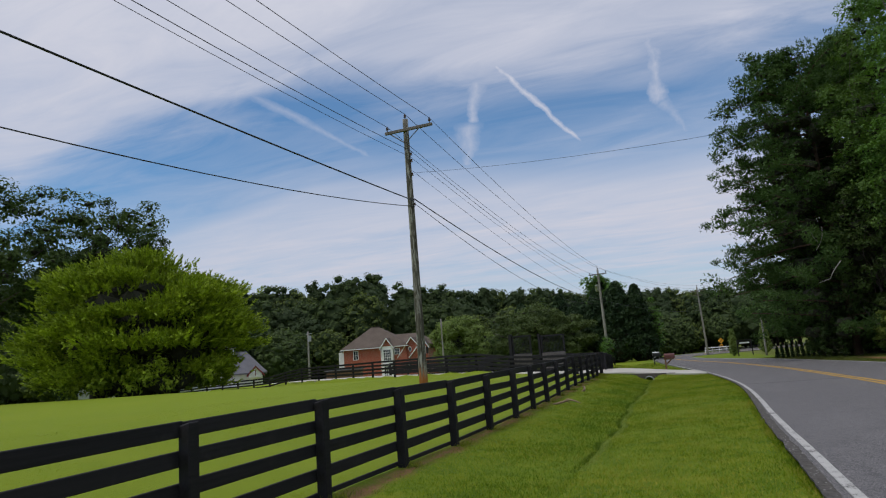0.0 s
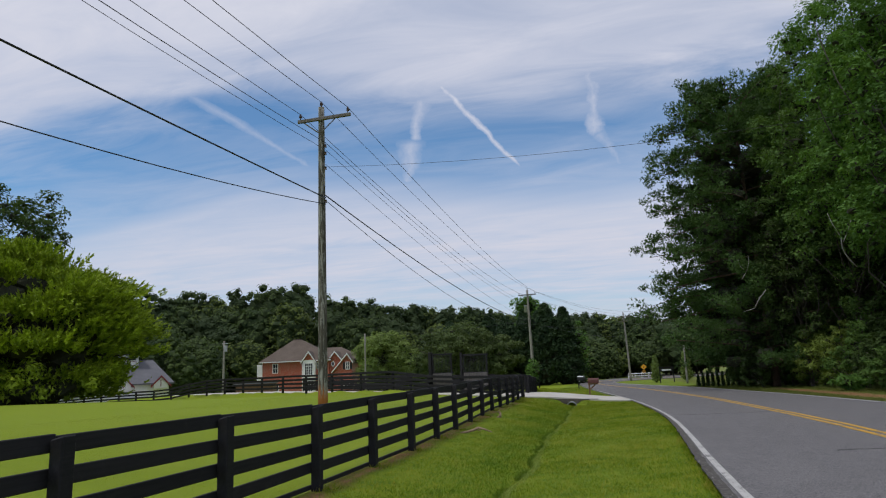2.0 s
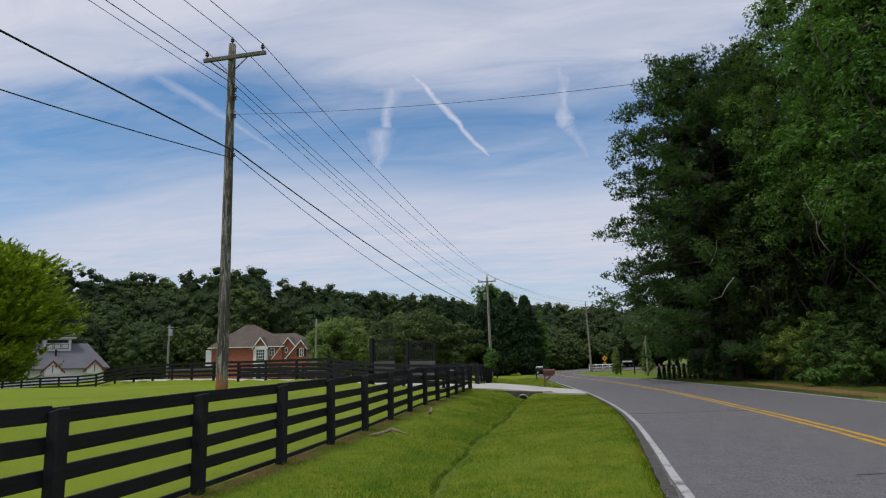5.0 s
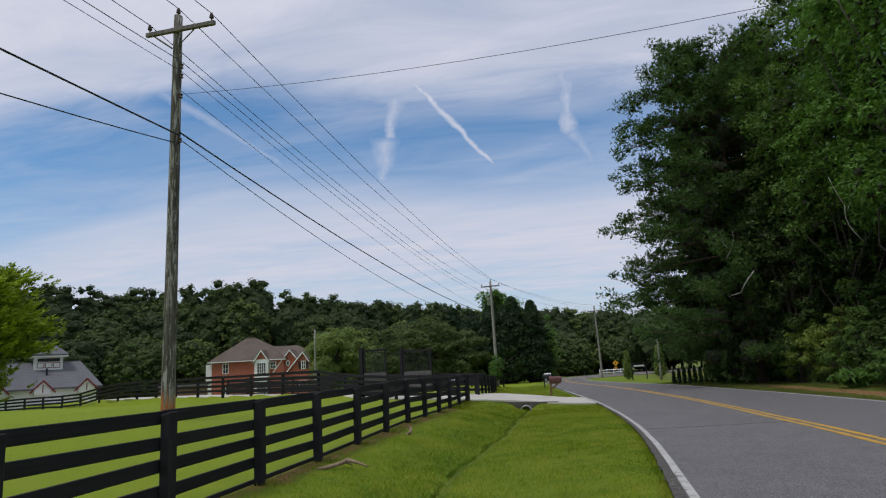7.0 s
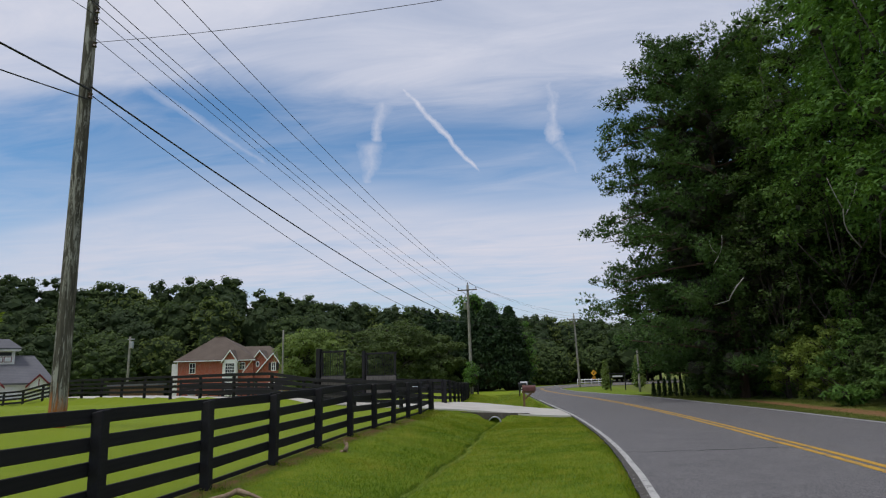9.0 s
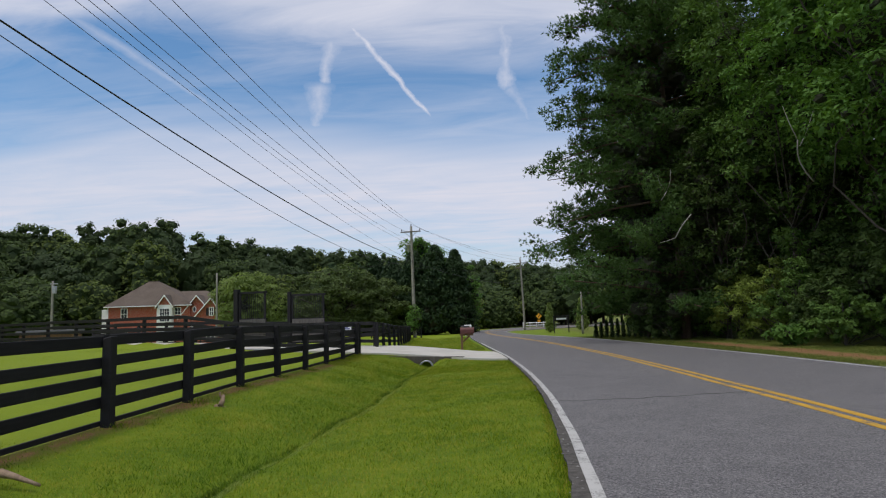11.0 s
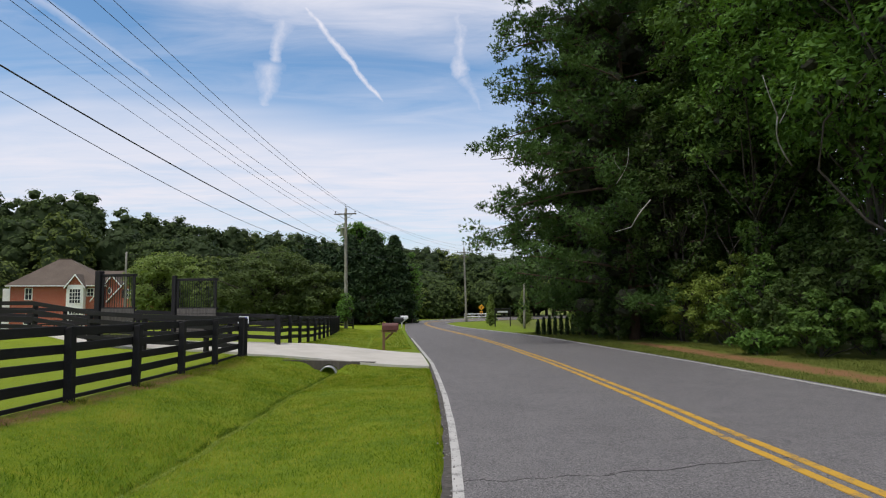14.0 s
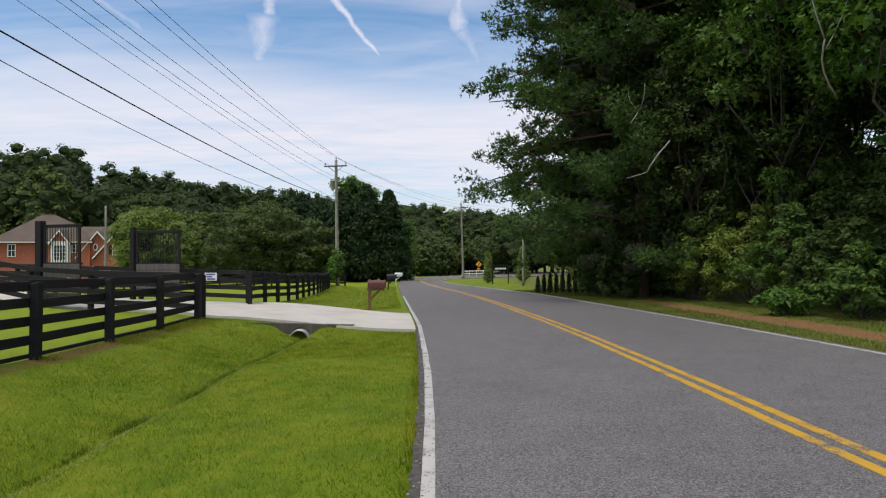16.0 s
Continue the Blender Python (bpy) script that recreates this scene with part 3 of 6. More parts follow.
def strip(left, right, z, across, lift=0.0, thick=0.1):
    """A road-like solid between two polylines, crowned, with side faces."""
    rows = []
    for a, b, za in zip(left, right, z):
        row = [(*a, za - thick)]
        for t in np.linspace(0, 1, across + 1):
            x, y = a + (b - a) * t
            row.append((x, y, za + lift))
        row.append((*b, za - thick))
        rows.append(row)
    v = np.array(rows)
    n, m = v.shape[:2]
    i, j = np.meshgrid(np.arange(n - 1), np.arange(m - 1), indexing="ij")
    f = np.stack([i * m + j, i * m + j + 1, (i + 1) * m + j + 1, (i + 1) * m + j], -1).reshape(-1, 4)
    return v.reshape(-1, 3), f


def shifted(line, by):
    """The polyline moved to its right by some metres."""
    way = np.gradient(line, axis=0)
    way /= np.linalg.norm(way, axis=1)[:, None]
    return line + np.stack([way[:, 1], -way[:, 0]], -1) * by


def dense(line, step=0.5):
    d = np.r_[0, np.cumsum(np.linalg.norm(np.diff(line, axis=0), axis=1))]
    s = np.arange(0, d[-1], step)
    return np.stack([np.interp(s, d, line[:, 0]), np.interp(s, d, line[:, 1])], -1)


edge_l, edge_r = shifted(LEFT, -rim(LEFT[:, 1])[:, None]), shifted(RIGHT, 0.2)
v, f = strip(edge_l, edge_r, (road_z(LEFT[:, 1]) + road_z(RIGHT[:, 1])) / 2, 4)
tagged(new("road", mesh_from("road", v, f, M["asphalt"], False)), "worn grey asphalt two-lane country road", "road", kind="structure")


def road_height(p):
    """Height of the road sheet under points beside both edges."""
    k = np.array([np.argmin(np.hypot(*(((LEFT + RIGHT) / 2) - q).T)) for q in p])
    base = (road_z(LEFT[:, 1]) + road_z(RIGHT[:, 1])) / 2
    mid = (LEFT + RIGHT) / 2
    out = []
    for q, n in zip(p, k):
        best = base[n]
        for m in (n - 1, n):
            if 0 <= m < len(mid) - 1:
                d = mid[m + 1] - mid[m]
                t = np.dot(q - mid[m], d) / np.dot(d, d)
                if 0 <= t <= 1:
                    best = base[m] + (base[m + 1] - base[m]) * t
        out.append(best)
    return np.array(out)


def line_on_road(name, line, width, mat, label):
    a, b = shifted(line, -width / 2), shifted(line, width / 2)
    wob = np.array([noise.noise((p[0] * 0.3, p[1] * 0.9, 2)) * 0.012 for p in line])[:, None]
    v, f = strip(a + wob, b + wob, road_height(line), 1, 0.006, 0.02)
    return tagged(new(name, mesh_from(name, v, f, mat)), label, "road marking", kind="structure")


mid_line = np.array([a + (b - a) * np.interp(a[1], (-34, -16, -10, 0, 9.5, 30), (0.46, 0.448, 0.437, 0.464, 0.493, 0.488)) for a, b in zip(LEFT, RIGHT)])
line_on_road("edge_line", dense(LEFT), 0.095, M["white_line"], "worn white painted edge line")
line_on_road("edge_line", dense(RIGHT), 0.095, M["white_line"], "worn white painted edge line")
line_on_road("centre_line", dense(shifted(mid_line, -0.115)), 0.118, M["yellow_line"], "worn yellow painted centre line")
line_on_road("centre_line", dense(shifted(mid_line, 0.115)), 0.118, M["yellow_line"], "worn yellow painted centre line")

grit_line = dense(edge_l, 0.15)
grit_line = grit_line[(grit_line[:, 1] > -36) & (grit_line[:, 1] < 0.3)]
wide = np.array([0.055 + 0.03 * noise.noise((1, q * 2.1, 6)) + 0.02 * noise.noise((4, q * 7, 6)) for q in grit_line[:, 1]])[:, None]
v, f = strip(shifted(grit_line, -wide - 0.02), shifted(grit_line, wide * 0.8), road_height(grit_line), 1, 0.003, 0.02)
tagged(new("road_edge", mesh_from("road_edge", v, f, M["grit"])), "dark crumbled grit along the asphalt's edge", "road edge", kind="structure")

dx = np.r_[np.arange(-58, -8, 1.0), np.arange(-8, 4.6, 0.2)]
rows = []
for x in np.r_[dx, 4.86, 5.3]:
    row = []
    for t in np.linspace(0, 1, 9):
        y = drive_n(x) + (drive_f(x) - drive_n(x)) * t
        xx = min(x, road_l(y) - 0.11) if x > 4 else x
        row.append((xx, y, float(drive_z(np.array(xx), np.array(y)))))
    rows.append([(row[0][0], row[0][1], row[0][2] - 0.09), *row, (row[-1][0], row[-1][1], row[-1][2] - 0.16)])
v = np.array(rows)
n, m = v.shape[:2]
i, j = np.meshgrid(np.arange(n - 1), np.arange(m - 1), indexing="ij")
f = np.stack([i * m + j, (i + 1) * m + j, (i + 1) * m + j + 1, i * m + j + 1], -1).reshape(-1, 4)
tagged(new("driveway", mesh_from("driveway", v.reshape(-1, 3), f, M["concrete"])), "pale concrete driveway slab crossing the ditch", "driveway", kind="structure")

# culvert under the drive: a pipe mouth in a low headwall
culvert = thing("culvert", pose(2.24, 0.22, -0.62), "grey corrugated drain pipe through a concrete headwall", "culvert")
ang = np.linspace(0, 2 * np.pi, 25)[:-1]
pv = np.array([[(r * np.cos(a), y, r * np.sin(a)) for a in ang] for r, y in [(0.205, 1.6), (0.205, -0.20), (0.245, -0.20), (0.245, 1.6)]]).reshape(-1, 3)
i, j = np.meshgrid(np.arange(3), np.arange(24), indexing="ij")
k = (j + 1) % 24
part("pipe", mesh_from("pipe", pv, np.stack([i * 24 + j, i * 24 + k, (i + 1) * 24 + k, (i + 1) * 24 + j], -1).reshape(-1, 4), M["grey_metal"], True), None, culvert)
# black disc added inside the pipe to paint its dark interior
part("silt", prism([(0.203 * math.cos(a), 0.203 * math.sin(a)) for a in ang], 0.12, 0.2), M["sign_black"], culvert, "black disc standing in for the pipe's dark inside")
outline = [(-1.3, 0.24), (-0.5, 0.05), (-0.34, -0.25), (-0.285, 0.0), (-0.2, 0.2), (0, 0.29), (0.2, 0.2), (0.285, 0.0), (0.34, -0.25), (0.55, 0.05), (1.0, 0.16), (1.3, 0.33), (-1.3, 0.40)]
part("headwall", prism(outline, -0.03, 0.14), M["dirty_concrete"], culvert)

# ---- fences ----
RAILS = (1.03, 0.78, 0.54, 0.28)


def post_mesh(height, width=0.125):
    """A square post with eased edges and a slanted top."""
    bm = boxed((width, width, height + 0.35), (0, 0, (height - 0.35) / 2), 0.012)
    for v in bm.verts:
        if v.co.z > height - 0.05:
            v.co.z += -0.02 + 0.25 * v.co.y
    return data_of(bm, "post", M["black_wood"])


POST = post_mesh(1.10)
RAIL = data_of(boxed((1, 0.034, 0.135), (0.5, 0, 0), 0.006), "rail", M["black_wood"])
KICK = data_of(boxed((1, 0.03, 0.06), (0.5, 0, 0), 0.004), "kickboard", M["black_wood"])
rnd = random.Random(4)


def fence(points, label, kick=False, side=1, rails=RAILS, post=POST, height=1.0):
    """Posts at the points, rails between them on one side."""
    x0, y0 = points[0]
    base = thing("fence", pose(x0, y0, float(ground_z(x0, y0))), label, "fence")
    inv = base.matrix_basis.inverted()
    feet = []
    for n, (x, y) in enumerate(points):
        a = points[min(n + 1, len(points) - 1)]
        b = points[max(n - 1, 0)]
        turn = math.degrees(math.atan2(a[1] - b[1], a[0] - b[0]))
        z = float(ground_z(x, y))
        feet.append((x, y, z, turn))
        ob = part("post", post, None, base, at=inv @ pose(x, y, z + rnd.uniform(-0.012, 0.012), rnd.uniform(-1, 1), rnd.uniform(-1, 1), turn + rnd.uniform(-2, 2)) @ Matrix.Diagonal((1, 1, height, 1)))
    for a, b in zip(feet, feet[1:]):
        p, q = Vector(a[:3]), Vector(b[:3])
        way = q - p
        length = math.hypot(way.x, way.y)
        out = Vector((-way.y, way.x, 0)).normalized() * 0.078 * side
        for h in rails:
            start = p + out + Vector((0, 0, h * height + rnd.uniform(-0.015, 0.015)))
            end = q + out + Vector((0, 0, h * height + rnd.uniform(-0.015, 0.015)))
            d = end - start
            m = Matrix.Translation(start) @ Euler((0, -math.atan2(d.z, math.hypot(d.x, d.y)), math.atan2(d.y, d.x))).to_matrix().to_4x4()
            part("rail", RAIL, None, base, at=inv @ m @ Matrix.Diagonal((d.length, 1, 1, 1)))
        if kick:
            start, end = p + out * 0.9 + Vector((0, 0, 0.05)), q + out * 0.9 + Vector((0, 0, 0.05))
            d = end - start
            m = Matrix.Translation(start) @ Euler((0, -math.atan2(d.z, math.hypot(d.x, d.y)), math.atan2(d.y, d.x))).to_matrix().to_4x4()
            part("kickboard", KICK, None, base, at=inv @ m @ Matrix.Diagonal((d.length, 1, 1, 1)))
    return base


fence([(float(fence_x(-2.0 * n)), -2.0 * n - 0.05) for n in range(0, 19)], "black stained four-board wooden fence along the verge", True, -1)
side_line = [(-0.14, 0.25), (-1.55, 1.15), (-3.65, 1.7), (-5.6, 2.25)]
for n in range(1, 19):
    turn_ = 0.375 + 0.02 * n if n < 8 else 0.515 - 0.03 * (n - 7)
    side_line.append((side_line[-1][0] - 2.6 * math.cos(turn_), side_line[-1][1] + 2.6 * math.sin(turn_)))
fence(side_line, "black stained four-board wooden fence along the driveway", False, 1)
fence([(float(fence_x(4.6 + 2.0 * n)), 4.6 + 2.0 * n) for n in range(0, 20)], "black stained four-board wooden fence beyond the driveway", False, 1)
fence([(-0.5, 4.95), (-2.4, 5.6), (-4.35, 5.9), (-6.3, 6.7), (-8.2, 7.5), (-10.1, 8.3), (-12, 9.0), (-14, 9.9), (-16, 11.0), (-18, 12.1)], "black stained board fence on the far side of the driveway", False, 1)
fence([(-3.0 - 1.75 * n, 40.0 + 0.5 * n) for n in range(0, 22)], "black board fence at the back of the paddock", False, 1)

# two open gate leaves with tall posts
tall_post = data_of(boxed((0.2, 0.2, 2.5), (0, 0, 1.15), 0.015), "tall_post", M["black_wood"])


def gate(x, y, toward, height, length, stout):
    z = float(ground_z(x, y))
    turn = math.degrees(math.atan2(toward[1] - y, toward[0] - x))
    g = thing("gate", pose(x, y, z, 0, 0, turn), "tall black gate leaf with vertical bars over plank panels", "gate", "driveway gates")
    part("tall_post", tall_post, None, g, at=Matrix.Diagonal((stout, stout, height / 2.35, 1)))
    for name, size, at in (("stile", (0.08, 0.05, height - 0.25), (0.15, 0, height / 2 + 0.05)), ("stile", (0.09, 0.05, height - 0.25), (length, 0, height / 2 + 0.05)),
                           ("top_rail", (length, 0.05, 0.09), (0.1 + length / 2, 0, height - 0.1)), ("mid_rail", (length, 0.05, 0.06), (0.1 + length / 2, 0, 1.22)),
                           ("bottom_rail", (length, 0.05, 0.08), (0.1 + length / 2, 0, 0.2))):
        part(name, boxed(size, at, 0.006), M["black_wood"], g)
    bar = data_of(boxed((0.015, 0.015, height - 1.35), (0, 0, 1.22 + (height - 1.35) / 2)), "bar", M["dark_metal"])
    n = int(length / 0.095)
    for k in range(1, n):
        part("bar", bar, None, g, at=pose(0.15 + (length - 0.15) * k / n, 0, 0))
    plank = data_of(boxed((length - 0.1, 0.03, 0.185), (0.1 + length / 2, -0.04, 0), 0.006), "plank", M["old_planks"])
    for k in range(5):
        part("plank", plank, None, g, at=pose(0, 0, 0.32 + 0.2 * k))
    return g


gate(-5.5, 2.5, (-3.9, 2.1), 2.35, 1.3, 1.0)
gate(-4.35, 5.35, (-2.65, 5.1), 2.35, 1.6, 0.7)

# small notice on the far driveway fence
notice = thing("notice_sign", pose(-1.75, 5.25, 0.73, 0, 0, -10), "small white notice board with blue lines of writing", "sign")
part("board", boxed((0.42, 0.012, 0.25), (0, -0.1, 0), 0.003), M["sign_white"], notice)
for k, (w_, x_) in enumerate(((0.32, 0.0), (0.2, -0.04), (0.28, 0.02))):
    part("writing_bar", boxed((w_, 0.004, 0.05), (x_, -0.109, 0.075 - 0.075 * k)), M["blue_ink"], notice)

# ---- utility poles and wires ----


def wire_points(a, b, sag, n=24):
    t = np.linspace(0, 1, n)[:, None]
    p = np.array(a) + (np.array(b) - np.array(a)) * t
    p[:, 2] -= sag * 4 * (t * (1 - t))[:, 0]
    return p


def utility_pole(x, y, top, arm_turn, arm_z, label, lean=(0, 0), r=0.15, arm=1.0, transformer=False, off=0.0, wood="pole"):
    z = float(ground_z(x, y))
    h = top - z
    p = thing("utility_pole", pose(x, y, z), label, "utility pole", "utility poles")
    ts = np.linspace(0, 1, 14)
    pts = np.stack([lean[0] * ts, lean[1] * ts, -0.3 + (h + 0.3) * ts], -1)
    part("shaft", mesh_from("shaft", *tube(pts, r * (1.12 - 0.4 * ts), 14), M[wood], True), None, p)
    az = arm_z - z
    turn = pose(0, 0, 0, 0, 0, arm_turn)
    c = Matrix.Translation((lean[0] * az / h, lean[1] * az / h, az)) @ turn
    part("crossarm", boxed((2 * arm, 0.09, 0.115), (off, -0.14, 0), 0.01), M["arm_wood"], p, at=c)
    for s in (-1, 1):
        v, f = tube([(s * 0.06, -0.13, -0.5), (s * 0.62 * arm, -0.15, -0.05)], 0.022, 4)
        part("brace", mesh_from("brace", v, f, M["arm_wood"]), None, p, at=c)
    ins = mesh_from("insulator", *lathe([(0.001, 0), (0.018, 0), (0.018, 0.08), (0.055, 0.09), (0.06, 0.12), (0.035, 0.14), (0.05, 0.15), (0.05, 0.18), (0.03, 0.2), (0.03, 0.23), (0.001, 0.235)], 10), M["ceramic"], True)
    spots = [(off - 0.9 * arm, -0.14, 0.055), (off + 0.9 * arm, -0.14, 0.055), (0.0, 0.0, top - arm_z)]
    for s in spots:
        part("insulator", ins, None, p, at=c @ Matrix.Translation(s))
    if transformer:
        v, f = lathe([(0.001, -0.75), (0.19, -0.75), (0.21, -0.7), (0.21, -0.1), (0.23, -0.09), (0.23, -0.04), (0.12, 0.02), (0.001, 0.03)], 14)
        part("transformer", mesh_from("transformer", v, f, M["grey_metal"], True), None, p, "grey cylindrical transformer can", at=c @ Matrix.Translation((-0.32, 0.05, -1.2)))
        part("bracket", boxed((0.3, 0.05, 0.08), (-0.15, 0.05, -1.6)), M["grey_metal"], p, at=c)
    return p, c, spots


p1, c1, s1 = utility_pole(-5.19, -12.5, 10.87, -2, 10.39, "weathered grey wooden utility pole with a crossarm and clay-stained foot", (0.0, 0.0), 0.148, 1.02, off=0.17)
p2, c2, s2 = utility_pole(-3.50, 39.1, 9.70, -12, 9.15, "grey wooden utility pole with a crossarm and transformer", (-0.1, 0), 0.16, 1.05, True, wood="pale_pole")
p3, c3, s3 = utility_pole(8.55, 77.6, 9.2, -30, 8.45, "grey wooden utility pole with a double crossarm", (-0.3, 0), 0.16, 1.2, wood="pale_pole")
part("crossarm", boxed((1.6, 0.09, 0.115), (0, -0.14, -0.7), 0.01), M["arm_wood"], p3, at=c3)
for z_ in (9.47, 9.2, 8.65, 7.45):
    part("spool", mesh_from("spool", *lathe([(0.001, 0), (0.05, 0.0), (0.03, 0.05), (0.05, 0.1), (0.001, 0.1)], 8), M["ceramic"]), None, p1, at=pose(0.17, -0.05, z_ - 0.62))


def wire(parent, a, b, sag, r):
    inv = parent.matrix_basis.inverted()
    pts = wire_points(a, b, sag)
    pts = np.array([inv @ Vector(q) for q in pts])
    part("wire", mesh_from("wire", *tube(pts, r * 0.95 if r < 0.013 else r, 5), M["wire"], True), None, parent)


def head(p, c, s):
    return p.matrix_basis @ c @ Vector((s[0], s[1], s[2] + 0.22))


far_end = [(40 + dx_, 112, 9.5) for dx_ in (-0.5, 0.5, 0.0)]
back_end = [(-9.8, -64, 12.6), (-6.27, -64, 10.8), (-8.0, -64, 11.9)]
for k in range(3):
    a, b, d = head(p1, c1, s1[k]), head(p2, c2, s2[k]), head(p3, c3, s3[k])
    wire(p1, a, b, 0.75, 0.011)
    wire(p1, a, back_end[k], 0.76, 0.011)
    wire(p2, b, d, 0.6, 0.011)
    wire(p3, d, far_end[k], 0.6, 0.011)
on1 = lambda z_: (-5.02, -12.55, z_)
on2 = lambda z_: (-3.5, 39.0, z_)
wire(p1, on1(9.52), on2(8.15), 0.8, 0.010)
wire(p1, on1(9.25), on2(7.85), 0.8, 0.008)
wire(p1, on1(8.72), on2(6.3), 0.67, 0.008)
wire(p1, on1(9.52), (-6.2, -64, 10.2), 1.1, 0.011)
wire(p1, on1(9.25), (-6.8, -64, 10.6), 1.1, 0.008)
wire(p1, on1(7.58), on2(6.2), 0.8, 0.022)
wire(p1, on1(7.40), on2(6.0), 1.5, 0.012)
wire(p1, on1(7.50), (-5.5, -64, 6.5), 0.35, 0.022)
wire(p1, on1(7.28), (-7.7, -48, 6.5), 1.15, 0.014)
wire(p1, on1(8.62), (24, -18.0, 8.0), 1.0, 0.006)
wire(p2, on2(6.2), (8.3, 77.4, 5.3), 0.7, 0.02)
wire(p2, on2(8.15), (8.3, 77.4, 7.2), 0.7, 0.012)
wire(p2, on2(6.3), (-22.77, 37.67, 5.5), 0.4, 0.012)
wire(p2, on2(5.6), (26, 46, 5.0), 0.5, 0.01)


def small_pole(x, y, top, r, label, box_on=False):
    z = float(ground_z(x, y))
    p = thing("service_pole", pose(x, y, z), label, "pole")
    ts = np.linspace(0, 1, 6)
    part("shaft", mesh_from("shaft", *tube(np.stack([0.02 * ts, 0 * ts, -0.2 + (top - z + 0.2) * ts], -1), r * (1.1 - 0.3 * ts), 10), M["pale_pole"], True), None, p)
    if box_on:
        part("meter_box", boxed((0.45, 0.3, 0.9), (0.35, -0.1, top - z - 1.1), 0.02), M["grey_metal"], p)
        part("bracket", boxed((1.0, 0.08, 0.1), (0.2, -0.05, top - z - 0.35), 0.01), M["grey_metal"], p)
    return p


small_pole(12.22, 36.8, 2.73, 0.10, "bare weathered grey wooden post-like pole")
small_pole(-22.77, 37.67, 5.72, 0.10, "bare grey wooden service pole")
small_pole(-49.7, 50.6, 6.5, 0.16, "white-grey service pole with a meter box", True)

# ---- mailboxes and signs ----


def mailbox(x, y, turn, mat, post_mat, label, h=1.18, size=1.0):
    z = float(ground_z(x, y))
    m = thing("mailbox", pose(x, y, z, 0, 0, turn), label, "mailbox")
    part("post", boxed((0.1, 0.1, h + 0.25), (0, 0, h / 2 - 0.125), 0.008), post_mat, m, "brown wooden post")
    part("arm", boxed((0.62, 0.09, 0.09), (0.22, 0, h - 0.35), 0.008), post_mat, m)
    v, f = tube([(0.04, 0, h - 0.68), (0.36, 0, h - 0.39)], 0.04, 4)
    part("brace", mesh_from("brace", v, f, post_mat), None, m)
    w_, hh = 0.11 * size, 0.13 * size
    outline = [(-w_, 0), (w_, 0), (w_, hh)] + [(w_ * math.cos(a), hh + w_ * math.sin(a)) for a in np.linspace(0.2, math.pi - 0.2, 8)] + [(-w_, hh)]
    turned = pose(0.25, 0, h - 0.30, 0, 0, 90)
    body = part("body", prism(outline, -0.27 * size, 0.27 * size), mat, m, at=turned)
    part("door", prism([(1.04 * a, 1.03 * b - 0.003) for a, b in outline], -0.285 * size, -0.272 * size), mat, body)
    part("flag", boxed((0.012, 0.05, 0.16), (0.12 * size, -0.1, 0.2), 0.002), M["red_trim"], body)
    return m


mailbox(3.01, 7.68, 0, M["box_brown"], M["post_wood"], "dark red-brown mailbox on a brown wooden post", 1.2, 1.15)
mailbox(1.6, 31.0, 0, M["box_black"], M["box_black"], "black mailbox on a dark post", 1.15, 1.3)
mailbox(1.15, 44.0, 0, M["sign_white"], M["sign_white"], "small white mailbox on a white post", 1.15, 1.3)

warning = thing("road_sign", pose(11.6, 91.5, float(ground_z(11.6, 91.5)), 0, 0, 0), "yellow diamond warning sign over a small yellow plate", "road sign")
part("post", boxed((0.06, 0.05, 2.6), (0, 0, 1.1)), M["grey_metal"], warning)
part("diamond", boxed((0.75, 0.012, 0.75), (0, -0.04, 2.15), 0.0, pose(0, 0, 0, 0, 45, 0)), M["yellow_sign"], warning)
part("symbol", boxed((0.12, 0.01, 0.5), (0.02, -0.055, 2.15), 0.0, pose(0, 0, 0, 0, 25, 0)), M["sign_black"], warning)
part("plate", boxed((0.5, 0.012, 0.4), (0, -0.04, 1.3)), M["yellow_sign"], warning)
part("writing_bar", boxed((0.3, 0.008, 0.12), (0, -0.052, 1.3)), M["sign_black"], warning)

board = thing("entrance_sign", pose(11.0, 44.0, float(ground_z(11.0, 44.0)), 0, 0, 8), "black hanging sign board with white writing between two posts", "sign")
for s in (-0.75, 0.75):
    part("post", boxed((0.1, 0.1, 2.0), (s, 0, 0.75), 0.01), M["sign_black"], board)
part("top_rail", boxed((1.7, 0.09, 0.1), (0, 0, 1.68), 0.01), M["sign_black"], board)
part("panel", boxed((1.34, 0.05, 0.32), (0, 0, 1.4), 0.01), M["sign_black"], board)
part("writing_bar", boxed((1.05, 0.01, 0.16), (0, -0.03, 1.41)), M["sign_white"], board)

pillar = thing("stone_pillar", pose(14.6, 23.2, float(ground_z(14.6, 23.2))), "grey stone gate pillar at the wood's edge", "pillar")
part("shaft", boxed((0.42, 0.42, 1.6), (0, 0, 0.7), 0.02), M["concrete"], pillar)
part("cap", boxed((0.52, 0.52, 0.1), (0, 0, 1.55), 0.02), M["concrete"], pillar)

# white rail fence far along the bend
wf = thing("rail_fence", pose(8.8, 93, float(ground_z(8.8, 93))), "white painted rail fence beside the bend", "fence")
for k in range(5):
    part("post", boxed((0.12, 0.12, 1.25), (k * 1.25, k * 0.5, 0.5), 0.01), M["white_trim"], wf)
for h_ in (0.5, 0.95):
    v, f = tube([(0, -0.08, h_), (4 * 1.25, 4 * 0.5 - 0.08, h_)], 0.07, 4)
    part("rail", mesh_from("rail", v, f, M["white_trim"]), None, wf)

# ---- buildings ----


